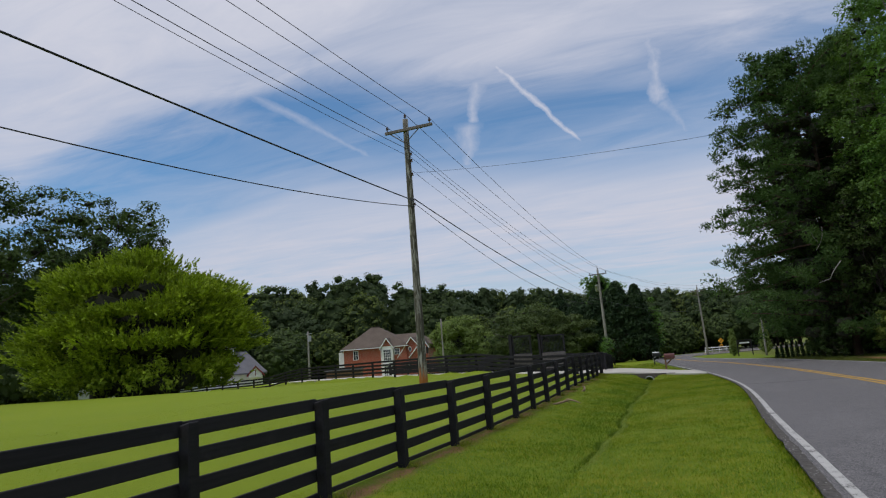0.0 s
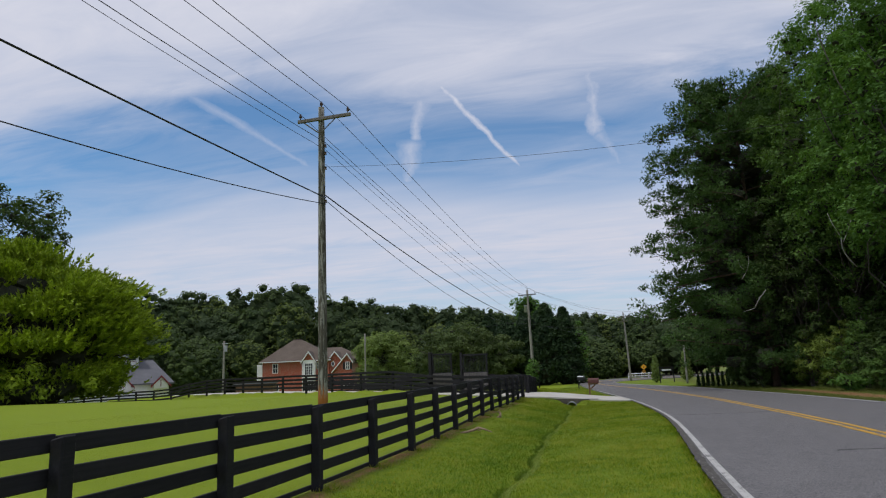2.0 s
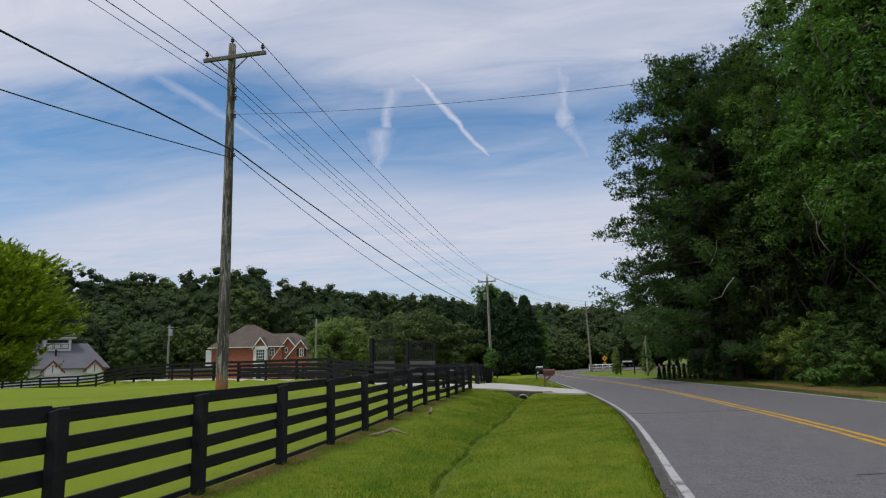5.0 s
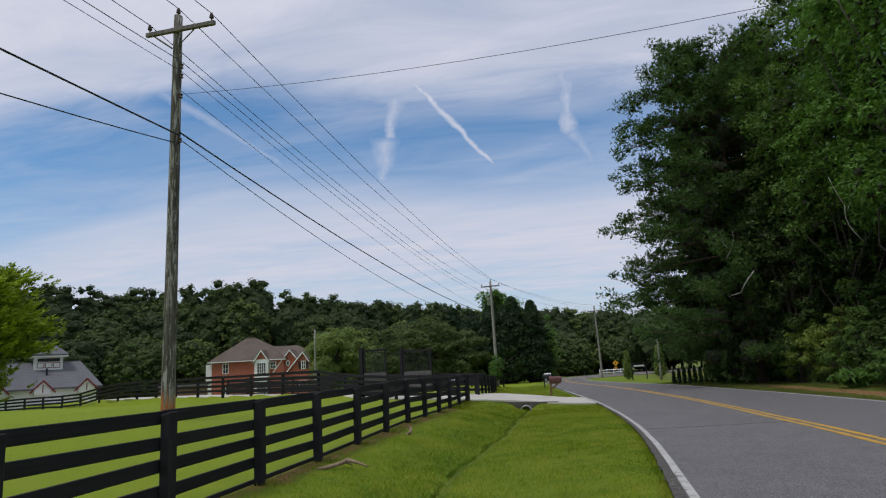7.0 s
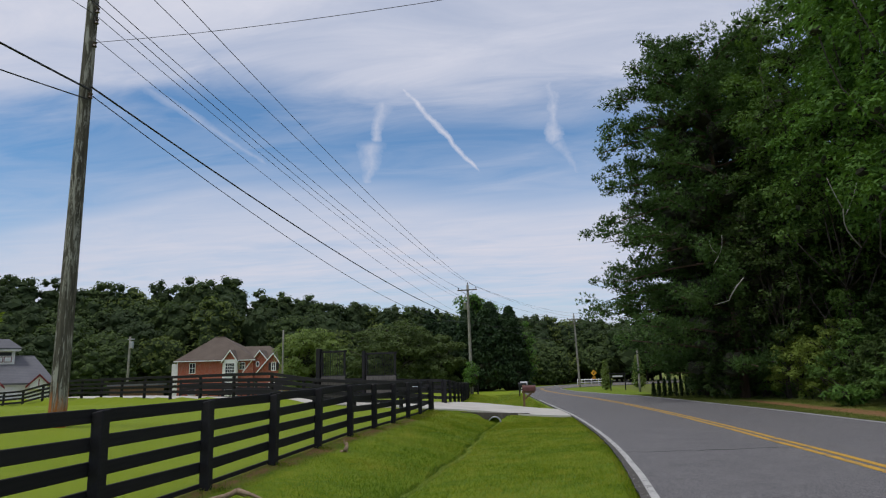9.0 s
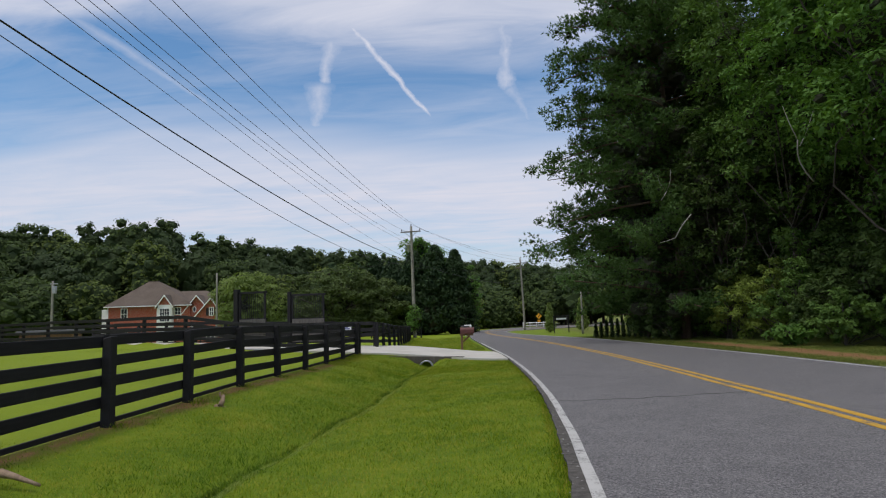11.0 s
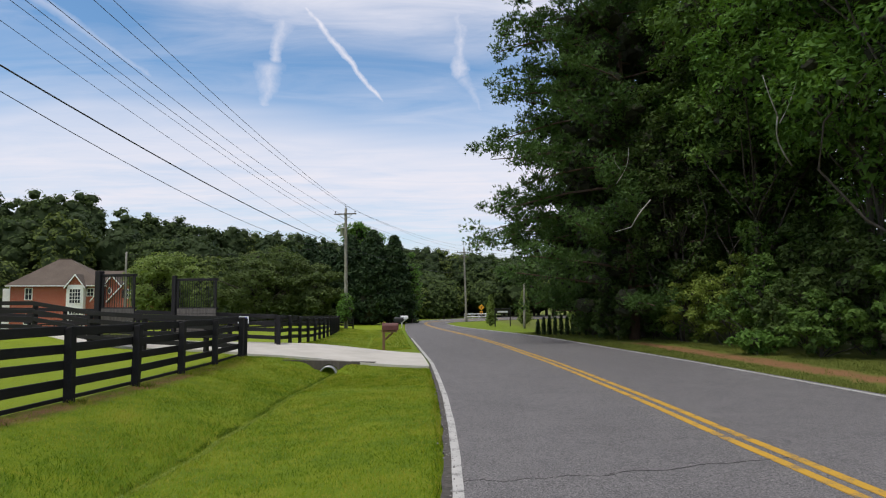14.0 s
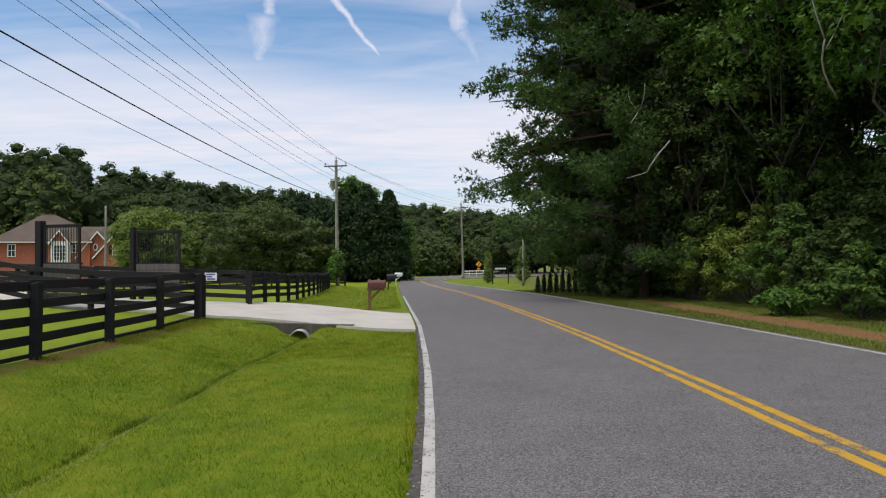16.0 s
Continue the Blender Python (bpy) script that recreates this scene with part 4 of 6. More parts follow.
def window(parent, x, z, w_, h_, y=0.0, bars=1, dark_shutters=False):
    """A framed sash window set into a wall that faces -y."""
    win = part("window", boxed((w_, 0.06, h_), (0, 0, 0)), M["glass"], parent, at=pose(x, y + 0.02, z))
    for s in (-1, 1):
        part("frame", boxed((0.08, 0.12, h_ + 0.16), (s * (w_ / 2 + 0.04), -0.04, 0)), M["white_trim"], win)
        part("frame", boxed((w_, 0.12, 0.08), (0, -0.04, s * (h_ / 2 + 0.04))), M["white_trim"], win)
        if dark_shutters:
            part("shutter", boxed((0.35, 0.06, h_), (s * (w_ / 2 + 0.32), -0.03, 0)), M["sign_black"], win)
    for k in range(bars):
        part("glazing_bar", boxed((0.05, 0.05, h_), ((k + 1) * w_ / (bars + 1) - w_ / 2, -0.04, 0)), M["white_trim"], win)
    part("glazing_bar", boxed((w_, 0.05, 0.06), (0, -0.035, 0)), M["white_trim"], win)
    return win


def hip_roof(w_, d_, z, rise, ridge0, ridge1, over=0.4):
    """A hip roof over 0..w, 0..d with a ridge from x=ridge0 to ridge1 at mid depth."""
    bm = bmesh.new()
    c = [bm.verts.new(p) for p in ((-over, -over, z), (w_ + over, -over, z), (w_ + over, d_ + over, z), (-over, d_ + over, z))]
    b = [bm.verts.new((v.co.x, v.co.y, z - 0.16)) for v in c]
    r0, r1 = bm.verts.new((ridge0, d_ / 2, z + rise)), bm.verts.new((ridge1, d_ / 2, z + rise))
    for fc in ((c[0], c[1], r1, r0), (c[1], c[2], r1), (c[2], c[3], r0, r1), (c[3], c[0], r0), b[::-1]):
        bm.faces.new(fc)
    for k in range(4):
        bm.faces.new((b[k], b[(k + 1) % 4], c[(k + 1) % 4], c[k]))
    return bm


def gable_roof(x0, x1, z, rise, y0, y1, over=0.35, thick=0.16):
    """Two slopes over x0..x1 with the ridge along y."""
    m = (x0 + x1) / 2
    k = rise / (m - x0)
    out = [(x0 - over, z - k * over), (m, z + rise), (x1 + over, z - k * over), (x1 + over, z - k * over + thick), (m, z + rise + thick * 1.2), (x0 - over, z - k * over + thick)]
    return prism(out, y0, y1)


def barge(parent, x0, x1, z, rise, y, mat):
    """White boards along a gable's two slopes."""
    m = (x0 + x1) / 2
    k = rise / (m - x0)
    for s, xe in ((-1, x0 - 0.35), (1, x1 + 0.35)):
        out = [(xe, z - k * 0.35 - 0.02), (m, z + rise - 0.03), (m, z + rise + 0.2), (xe, z - k * 0.35 + 0.2)]
        part("bargeboard", prism(out, y - 0.06, y), mat, parent)


HZ = -2.1
house = thing("brick_house", pose(-50.0, 62.0, HZ, 0, 0, 9.9), "two-storey red brick house with brown hip roof and white trim", "house")
EAVE = 5.5
wall = part("wall", boxed((11.2, 9.0, EAVE + 0.4), (5.6, 4.5, EAVE / 2 - 0.2)), M["brick"], house)
part("wall", boxed((3.9, 7.6, EAVE), (13.0, 5.2, EAVE / 2)), M["brick"], house)
roof = part("roof", hip_roof(11.2, 9.0, 0, 3.65, 3.9, 5.3), M["brown_shingle"], house, at=pose(0, 0, EAVE))
part("ridge_cap", boxed((1.5, 0.25, 0.12), (4.6, 4.5, 3.66)), M["brown_shingle"], roof)
part("fascia", boxed((12.0, 0.06, 0.12), (5.6, -0.43, EAVE - 0.08)), M["white_trim"], house)
part("roof", hip_roof(10.2, 7.4, 0, 2.1, 2.0, 6.6), M["brown_shingle"], house, at=pose(5.4, 1.5, EAVE + 0.01))
# bay with its own small gable
bay = part("bay", prism([(7.1, 0), (9.0, 0), (9.0, EAVE + 0.05), (7.1, EAVE + 0.05)], -0.9, 0.4), M["white_trim"], house)
for zz in (1.35, 4.1):
    win = window(bay, 8.05, zz, 1.25, 1.75, -0.92, 3)
    for dz in (-0.45, 0.45):
        part("glazing_bar", boxed((1.25, 0.05, 0.06), (0, -0.035, dz)), M["white_trim"], win)
part("panel", boxed((1.6, 0.05, 0.5), (8.05, -0.93, 2.75), 0.02), M["white_trim"], bay)
part("gable_wall", prism([(7.15, EAVE), (8.95, EAVE), (8.05, EAVE + 1.25)], -0.85, 2.0), M["brick"], house)
part("roof", gable_roof(7.15, 8.95, EAVE, 1.25, -1.15, 4.0, 0.3), M["brown_shingle"], house)
barge(house, 7.15, 8.95, EAVE, 1.25, -1.15, M["white_trim"])


def lean_gable(x0, xm, x1, z0, zm, z1, y):
    """A brick gable whose left slope runs further down than its right one."""
    part("gable_wall", prism([(x0, 0), (x1, 0), (x1, z1), (xm, zm), (x0, z0)], y, y + 5), M["brick"], house)
    k0, k1 = (zm - z0) / (xm - x0), (zm - z1) / (x1 - xm)
    lo, hi = (x0 - 0.3, z0 - 0.3 * k0), (x1 + 0.25, z1 - 0.25 * k1)
    part("roof", prism([lo, (xm, zm), hi, (hi[0], hi[1] + 0.17), (xm, zm + 0.2), (lo[0], lo[1] + 0.17)], y - 0.3, y + 6), M["brown_shingle"], house)
    for end in (lo, hi):
        part("bargeboard", prism([(end[0], end[1] - 0.02), (xm, zm - 0.02), (xm, zm + 0.2), (end[0], end[1] + 0.18)], y - 0.36, y - 0.3), M["white_trim"], house)


lean_gable(9.8, 12.05, 14.0, 3.75, 6.65, 4.4, 0.3)
lean_gable(12.0, 14.25, 15.0, 3.6, 6.2, 5.1, -0.4)
window(house, 14.3, 4.4, 0.5, 1.1, -0.42, 1, True)
window(house, 14.2, 1.4, 1.0, 1.3, -0.42, 1, True)
ov = part("oval_window", prism([(0.26 * math.cos(a), 0.45 * math.sin(a)) for a in np.linspace(0, 2 * math.pi, 17)[:-1]], -0.06, 0.05), M["white_trim"], house, at=pose(11.75, 0.28, 4.8))
part("pane", prism([(0.16 * math.cos(a), 0.34 * math.sin(a)) for a in np.linspace(0, 2 * math.pi, 17)[:-1]], -0.09, -0.02), M["glass"], ov)
window(house, 2.25, 4.4, 0.75, 1.4, -0.02, 1)
window(house, 2.3, 1.2, 0.9, 1.2, -0.02, 1)
window(house, 9.55, 4.6, 0.75, 0.9, -0.02, 1)
window(house, 11.7, 1.7, 1.6, 1.2, 0.28, 2)
part("downpipe", boxed((0.1, 0.1, EAVE), (0.06, -0.07, EAVE / 2)), M["white_trim"], house)
part("downpipe", boxed((0.12, 0.1, EAVE), (6.75, -0.07, EAVE / 2)), M["white_trim"], house)
part("chimney", boxed((0.95, 1.6, 5.1), (-0.5, 1.2, 2.55), 0.03), M["white_trim"], house)
part("annex", boxed((1.9, 4, 2.4), (-0.95, 5.5, 1.2)), M["white_trim"], house)
part("annex_roof", prism([(-2.2, 2.3), (0, 2.4), (0, 4.2)], 3.2, 7.7), M["grey_shingle"], house)

barn = thing("barn", pose(-58.6, 17.8, -1.65, 0, 0, 48), "grey-roofed barn with white cupolas and red-trimmed dormers", "barn")
part("wall", boxed((20, 9, 2.9), (10, 4.5, 1.35)), M["white_trim"], barn)
part("roof", hip_roof(20, 9, 2.7, 2.75, 2.5, 18.9, 0.5), M["grey_shingle"], barn)
part("ridge_cap", boxed((16.2, 0.22, 0.08), (10.7, 4.5, 5.45)), M["grey_shingle"], barn)
for cx in (9.3, 15.8):
    cup = part("cupola", boxed((2.6, 2.0, 1.5), (cx, 3.9, 5.2)), M["white_trim"], barn)
    part("louvre", boxed((2.0, 0.08, 0.34), (cx, 2.88, 5.6)), M["sign_black"], cup)
    for k in range(3):
        part("panel_frame", boxed((0.66, 0.05, 0.56), (cx - 0.72 + 0.72 * k, 2.885, 5.05)), M["red_trim"], cup)
        part("panel", boxed((0.54, 0.05, 0.44), (cx - 0.72 + 0.72 * k, 2.86, 5.05)), M["white_trim"], cup)
    part("eave_board", boxed((3.5, 2.9, 0.14), (cx, 3.9, 5.98)), M["white_trim"], cup)
    part("cupola_roof", hip_roof(3.3, 2.7, 0, 0.95, 0.9, 2.4, 0.12), M["grey_shingle"], barn, at=pose(cx - 1.65, 2.55, 6.2))
v, f = tube([(15.6, 1.9, 3.9), (15.6, 1.9, 4.7)], 0.1, 8)
part("vent_pipe", mesh_from("vent_pipe", v, f, M["sign_black"]), None, barn)
for x in (3.6, 7.45, 11.3, 15.15, 19.0):
    part("dormer_wall", prism([(x - 0.75, 2.1), (x + 0.75, 2.1), (x + 0.75, 2.55), (x, 3.35), (x - 0.75, 2.55)], -0.7, 1.6), M["white_trim"], barn)
    part("dormer_roof", gable_roof(x - 0.75, x + 0.75, 2.55, 0.8, -0.85, 2.2, 0.2, 0.1), M["grey_shingle"], barn)
    barge(barn, x - 0.75, x + 0.75, 2.55, 0.8, -0.85, M["red_trim"])
    part("glazing_bar", boxed((0.08, 0.05, 0.75), (x, -0.72, 2.65)), M["red_trim"], barn)
shed = thing("shed", pose(-26.5, 20.0, float(ground_z(-26.5, 20)) - 0.2, 0, 0, 20), "low brown wooden shed behind the fence", "shed")
part("wall", boxed((3.2, 2.2, 1.7), (0, 0, 0.85)), M["post_wood"], shed)
part("roof", boxed((3.5, 2.6, 0.12), (0, 0, 1.75)), M["grey_shingle"], shed)


def parked_car(x, y, turn, label):
    z = float(ground_z(x, y)) + 0.05
    c = thing("parked_car", pose(x, y, z, 0, 0, turn), label, "car", "distant parked cars")
    side = [(-2.2, 0.35), (2.2, 0.35), (2.25, 0.75), (1.5, 0.92), (0.75, 1.4), (-1.1, 1.42), (-1.75, 0.98), (-2.25, 0.9)]
    part("body", prism(side, -0.85, 0.85), M["car_paint"], c)
    part("windscreen", prism([(0.8, 0.98), (1.38, 0.95), (0.78, 1.34)], -0.87, 0.87), M["glass"], c)
    for sx in (-1.4, 1.4):
        for sy in (-0.8, 0.8):
            v, f = lathe([(0.001, -0.1), (0.3, -0.1), (0.33, -0.06), (0.33, 0.06), (0.3, 0.1), (0.001, 0.1)], 12)
            part("wheel", mesh_from("wheel", v, f, M["tyre"]), None, c, at=pose(sx, sy, 0.33, 90, 0, 0))
    return c


parked_car(-3.5, 96, 15, "dark saloon car parked beyond the bend")
parked_car(-9.0, 92, 8, "dark grey car parked beyond the bend")
parked_car(2.5, 101, 20, "dark blue car parked beyond the bend")

# ---- trees ----


def unit(v):
    return v / (np.linalg.norm(v, axis=-1, keepdims=True) + 1e-9)


def leaves(rng, centres, spread, size, flat=0.75, up=0.6, shape=0.55):
    """Pointed leaves on the upper shells of clumps (one centre a row), facing outwards and up."""
    n = len(centres)
    d = unit(rng.normal(size=(n, 3)))
    d[:, 2] = np.where(rng.random(n) < 0.62, np.abs(d[:, 2]), d[:, 2])
    out = d.copy()
    d = d * (rng.random((n, 1)) ** 0.28)
    d[:, 2] *= flat
    c = centres + d * spread
    nrm = unit(rng.normal(size=(n, 3)) * 0.5 + np.array([0, 0, up]) + out * 0.8)
    a = unit(np.cross(nrm, rng.normal(size=(n, 3))))
    b = np.cross(nrm, a)
    s = size * rng.uniform(0.6, 1.3, (n, 1))
    v = np.stack([c - a * s * 0.5 - b * s * shape * 0.35, c - a * s * 0.2 + b * s * shape * 0.65, c + a * s * 0.6], 1).reshape(-1, 3)
    return v, np.arange(3 * n).reshape(-1, 3)


def chips(rng, centres, spread, size):
    """Three-cornered leaves for far crowns, on the shells of their clumps."""
    n = len(centres)
    d = unit(rng.normal(size=(n, 3)))
    d[:, 2] = np.where(rng.random(n) < 0.65, np.abs(d[:, 2]), d[:, 2])
    c = centres + d * (rng.random((n, 1)) ** 0.22) * spread * (1, 1, 0.85)
    nrm = unit(rng.normal(size=(n, 3)) * 0.32 + (0, 0, 0.4) + d * 1.0)
    a = unit(np.cross(nrm, rng.normal(size=(n, 3))))
    b = np.cross(nrm, a)
    s = size * rng.uniform(0.6, 1.3, (n, 1))
    v = np.stack([c - a * s * 0.5 - b * s * 0.3, c + a * s * 0.5 - b * s * 0.3, c + b * s * 0.55], 1).reshape(-1, 3)
    return v, np.arange(3 * n).reshape(-1, 3)


def inner(rng, centres, radii, flat=0.7, each=24, size=0.42):
    """The denser inner foliage of clumps: broad overlapping leaf sprays."""
    who = np.repeat(np.arange(len(centres)), each)
    n = len(who)
    out = unit(rng.normal(size=(n, 3)))
    rad = np.asarray(radii)[who][:, None]
    c = np.asarray(centres)[who] + out * rng.uniform(0.15, 0.75, (n, 1)) * rad * (1, 1, flat)
    face = unit(out + (0, 0, 0.5) + rng.normal(size=(n, 3)) * 0.4)
    a = unit(np.cross(face, rng.normal(size=(n, 3))))
    b = np.cross(face, a)
    s = size * rad * rng.uniform(0.6, 1.2, (n, 1))
    v = np.stack([c - a * s * 0.5 - b * s * 0.3, c - a * s * 0.1 + b * s * 0.45, c + a * s * 0.6], 1).reshape(-1, 3)
    return v, np.arange(3 * n).reshape(-1, 3)


GOLD = (1 + 5 ** 0.5) / 2
ICO_V = unit(np.array([(s * a, t * b, 0) for s in (1, -1) for t in (1, -1) for a, b in ((1, GOLD),)] + [(0, s * 1, t * GOLD) for s in (1, -1) for t in (1, -1)] + [(s * GOLD, 0, t) for s in (1, -1) for t in (1, -1)], float))
ICO_F = np.array([q for q in itertools.combinations(range(12), 3) if all(np.linalg.norm(ICO_V[i] - ICO_V[j]) < 1.2 for i, j in itertools.combinations(q, 2))])
ICO_F = np.array([q if np.dot(np.cross(ICO_V[q[1]] - ICO_V[q[0]], ICO_V[q[2]] - ICO_V[q[0]]), ICO_V[q[0]]) > 0 else q[::-1] for q in ICO_F])


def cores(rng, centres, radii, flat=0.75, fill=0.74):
    """Ragged opaque blobs added inside every clump, under its leaves, to block light."""
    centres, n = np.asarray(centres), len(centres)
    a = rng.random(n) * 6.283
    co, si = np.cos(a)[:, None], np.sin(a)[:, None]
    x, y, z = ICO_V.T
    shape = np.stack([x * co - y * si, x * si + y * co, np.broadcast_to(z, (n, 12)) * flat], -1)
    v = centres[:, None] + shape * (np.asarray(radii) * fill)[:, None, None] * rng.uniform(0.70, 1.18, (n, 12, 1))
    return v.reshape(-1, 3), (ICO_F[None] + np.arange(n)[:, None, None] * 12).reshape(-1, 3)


def fill_crown(tree, shape, mat="crown_shade"):
    """Fills a crown with blobs; the default colour carries its inner shade."""
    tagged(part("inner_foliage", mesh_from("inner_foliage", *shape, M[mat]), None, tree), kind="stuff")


def limb(rng, a, b, r0, r1, bend=0.15, n=6):
    a, b = np.array(a, float), np.array(b, float)
    t = np.linspace(0, 1, n)[:, None]
    side = rng.normal(size=3) * np.linalg.norm(b - a) * bend
    side[2] = abs(side[2]) * 0.5
    return tube(a + (b - a) * t + side * np.sin(np.pi * t) * (1 - 0.4 * t), (r0 + (r1 - r0) * t)[:, 0], 6)


def broadleaf(name, label, x, y, h, r, base, n_clump, n_leaf, size, mat, seed, trunk=0.25, category="tree", group="", clump=0.30, egg=0.0, limbs=14, ry=None, kind="", z=None, core=0.24):
    """A tapered trunk with limbs and a crown of many clumps of leaves. base: height where the crown begins."""
    rng = np.random.default_rng(seed)
    z = float(ground_z(x, y)) if z is None else z
    t = thing(name, pose(x, y, z), label, category, group, kind)
    ry = ry or r
    mid, half = (base + h) / 2, (h - base) / 2
    d = unit(rng.normal(size=(n_clump, 3)))
    k = rng.random((n_clump, 1)) ** 0.33
    lobes = 1 + 0.22 * np.sin(d[:, :1] * 5 + seed) * np.cos(d[:, 1:2] * 4 + seed * 2)
    c = d * k * lobes * (1 - clump * 0.6)
    wide = 1 - egg * np.clip(c[:, 2:3], -1, 1)
    c = np.stack([c[:, 0] * r * wide[:, 0], c[:, 1] * ry * wide[:, 0], mid + c[:, 2] * half], -1)
    pieces = []
    ts = np.linspace(0, 1, 8)
    sway = rng.normal(size=2) * 0.03 * h
    stem = np.stack([sway[0] * ts ** 2, sway[1] * ts ** 2, -0.3 + (mid + half * 0.5 + 0.3) * ts], -1)
    pieces.append(tube(stem, trunk * (1.15 - 0.95 * ts), 9))
    for q in c[:limbs]:
        s = np.clip((q[2] * 0.55) / (mid + half * 0.5), 0.12, 0.85)
        a = stem[int(s * 7)]
        pieces.append(limb(rng, a, q, trunk * (0.5 - 0.35 * s), 0.02))
    v, f = joined(pieces)
    part("trunk", mesh_from("trunk", v, f, M["bark"], True), None, t)
    who = rng.integers(0, n_clump, n_leaf)
    sizes = rng.uniform(0.6, 1.35, n_clump)
    puff = clump * (r + half) / 2 * sizes
    deep = np.linalg.norm((c - (0, 0, mid)) / (r, ry, half), axis=1)
    v, f = joined([leaves(rng, c[who], puff[who][:, None], size), inner(rng, c, puff, 0.7, 26, 0.28)])
    part("crown", mesh_from("crown", v, f, mat), None, t)
    fill_crown(t, cores(rng, c, puff * np.interp(deep, (0.35, 0.65), (0.85, core)), 0.7, 1.0))
    return t


def needles(rng, centres, spread, size, n_each=5):
    """Needle sprays lying over the shells of rounded pads, like fluffy cushions."""
    n = len(centres)
    out = unit(rng.normal(size=(n, 3)))
    out[:, 2] = np.where(rng.random(n) < 0.6, np.abs(out[:, 2]), out[:, 2])
    c = np.repeat(centres + out * rng.uniform(0.50, 1.15, (n, 1)) * spread * (1, 1, 0.66), n_each, 0)
    o = np.repeat(out, n_each, 0)
    face = unit(o + (0, 0, 0.5) + rng.normal(size=(n * n_each, 3)) * 0.45)
    way = unit(np.cross(face, rng.normal(size=(n * n_each, 3))) * 0.8 + o * 0.75 + (0, 0, 0.25))
    side = unit(np.cross(way, face))
    s = size * rng.uniform(0.6, 1.2, (n * n_each, 1))
    v = np.stack([c - side * s * 0.15, c + side * s * 0.15, c + way * s], 1).reshape(-1, 3)
    return v, np.arange(3 * n * n_each).reshape(-1, 3)


def pine(label, x, y, h, reach, first, n_limb, per, seed, trunk=0.34, size=0.26, extra=(), group="tall pines", shoulder=0.55):
    """A tall pine: a straight stem with tiers of reaching limbs that carry rounded needle pads."""
    rng = np.random.default_rng(seed)
    z = float(ground_z(x, y))
    t = thing("pine_tree", pose(x, y, z), label, "tree", group)
    ts = np.linspace(0, 1, 10)
    stem = np.stack([0.25 * np.sin(ts * 3 + seed), 0.2 * np.cos(ts * 2 + seed), -0.3 + (h - 0.3) * ts], -1)
    pieces = [tube(stem, trunk * (1.1 - 1.02 * ts), 10)]
    pads = []

    def bough(a, b, r0):
        pieces.append(limb(rng, a, b, r0, 0.02, 0.08))
        long_ = np.linalg.norm(b - a)
        for q in np.linspace(0.28, 1.0, 7):
            for _ in range(2):
                p = a + (b - a) * q + rng.normal(size=3) * (0.08 * long_, 0.08 * long_, 0.22) + (0, 0, 0.15)
                pads.append((*p, rng.uniform(0.38, 0.85)))

    for n in range(n_limb):
        s = first + (0.97 - first) * (n + rng.random() * 0.6) / n_limb
        ang = n * 2.4 + rng.normal() * 0.4
        u = (s - first) / (1 - first)
        round_ = math.sqrt(max(0.02, 1 - max(0.0, (s - shoulder) / (1.0 - shoulder)) ** 2))
        long_ = reach * round_ * rng.uniform(0.62, 1.05)
        a = np.array([np.interp(s, ts, stem[:, k]) for k in range(3)])
        b = a + np.array([math.cos(ang) * long_, math.sin(ang) * long_, long_ * (0.30 * u - 0.04 + rng.uniform(-0.12, 0.14))])
        bough(a, b, trunk * 0.32 * (1 - 0.6 * u))
    for tip in extra:
        tip = np.array(tip) - (x, y, z)
        s = (tip[2] + 1.2) / h
        bough(np.array([np.interp(s, ts, stem[:, k]) for k in range(3)]), tip, trunk * 0.3)
    for k in range(26):
        pads.append((*(stem[-1] + rng.normal(size=3) * (1.1, 1.1, 0.7) - (0, 0, 0.8)), rng.uniform(0.45, 0.75)))
    v, f = joined(pieces)
    part("trunk", mesh_from("trunk", v, f, M["pine_bark"], True), None, t)
    pads = np.array(pads)
    who = np.repeat(np.arange(len(pads)), per)
    v, f = joined([needles(rng, pads[who, :3], pads[who, 3:4], size), inner(rng, pads[:, :3], pads[:, 3], 0.62, 22, 0.32)])
    part("crown", mesh_from("crown", v, f, M["pine_leaf"]), None, t)
    deep = np.maximum(np.hypot(pads[:, 0], pads[:, 1]) / reach, np.interp(pads[:, 2] / h, (0.72, 0.84), (0.0, 1.0)))
    fill_crown(t, cores(rng, pads[:, :3], pads[:, 3] * np.interp(deep, (0.28, 0.52), (1.0, 0.2)), 0.7, 1.0))
    return t


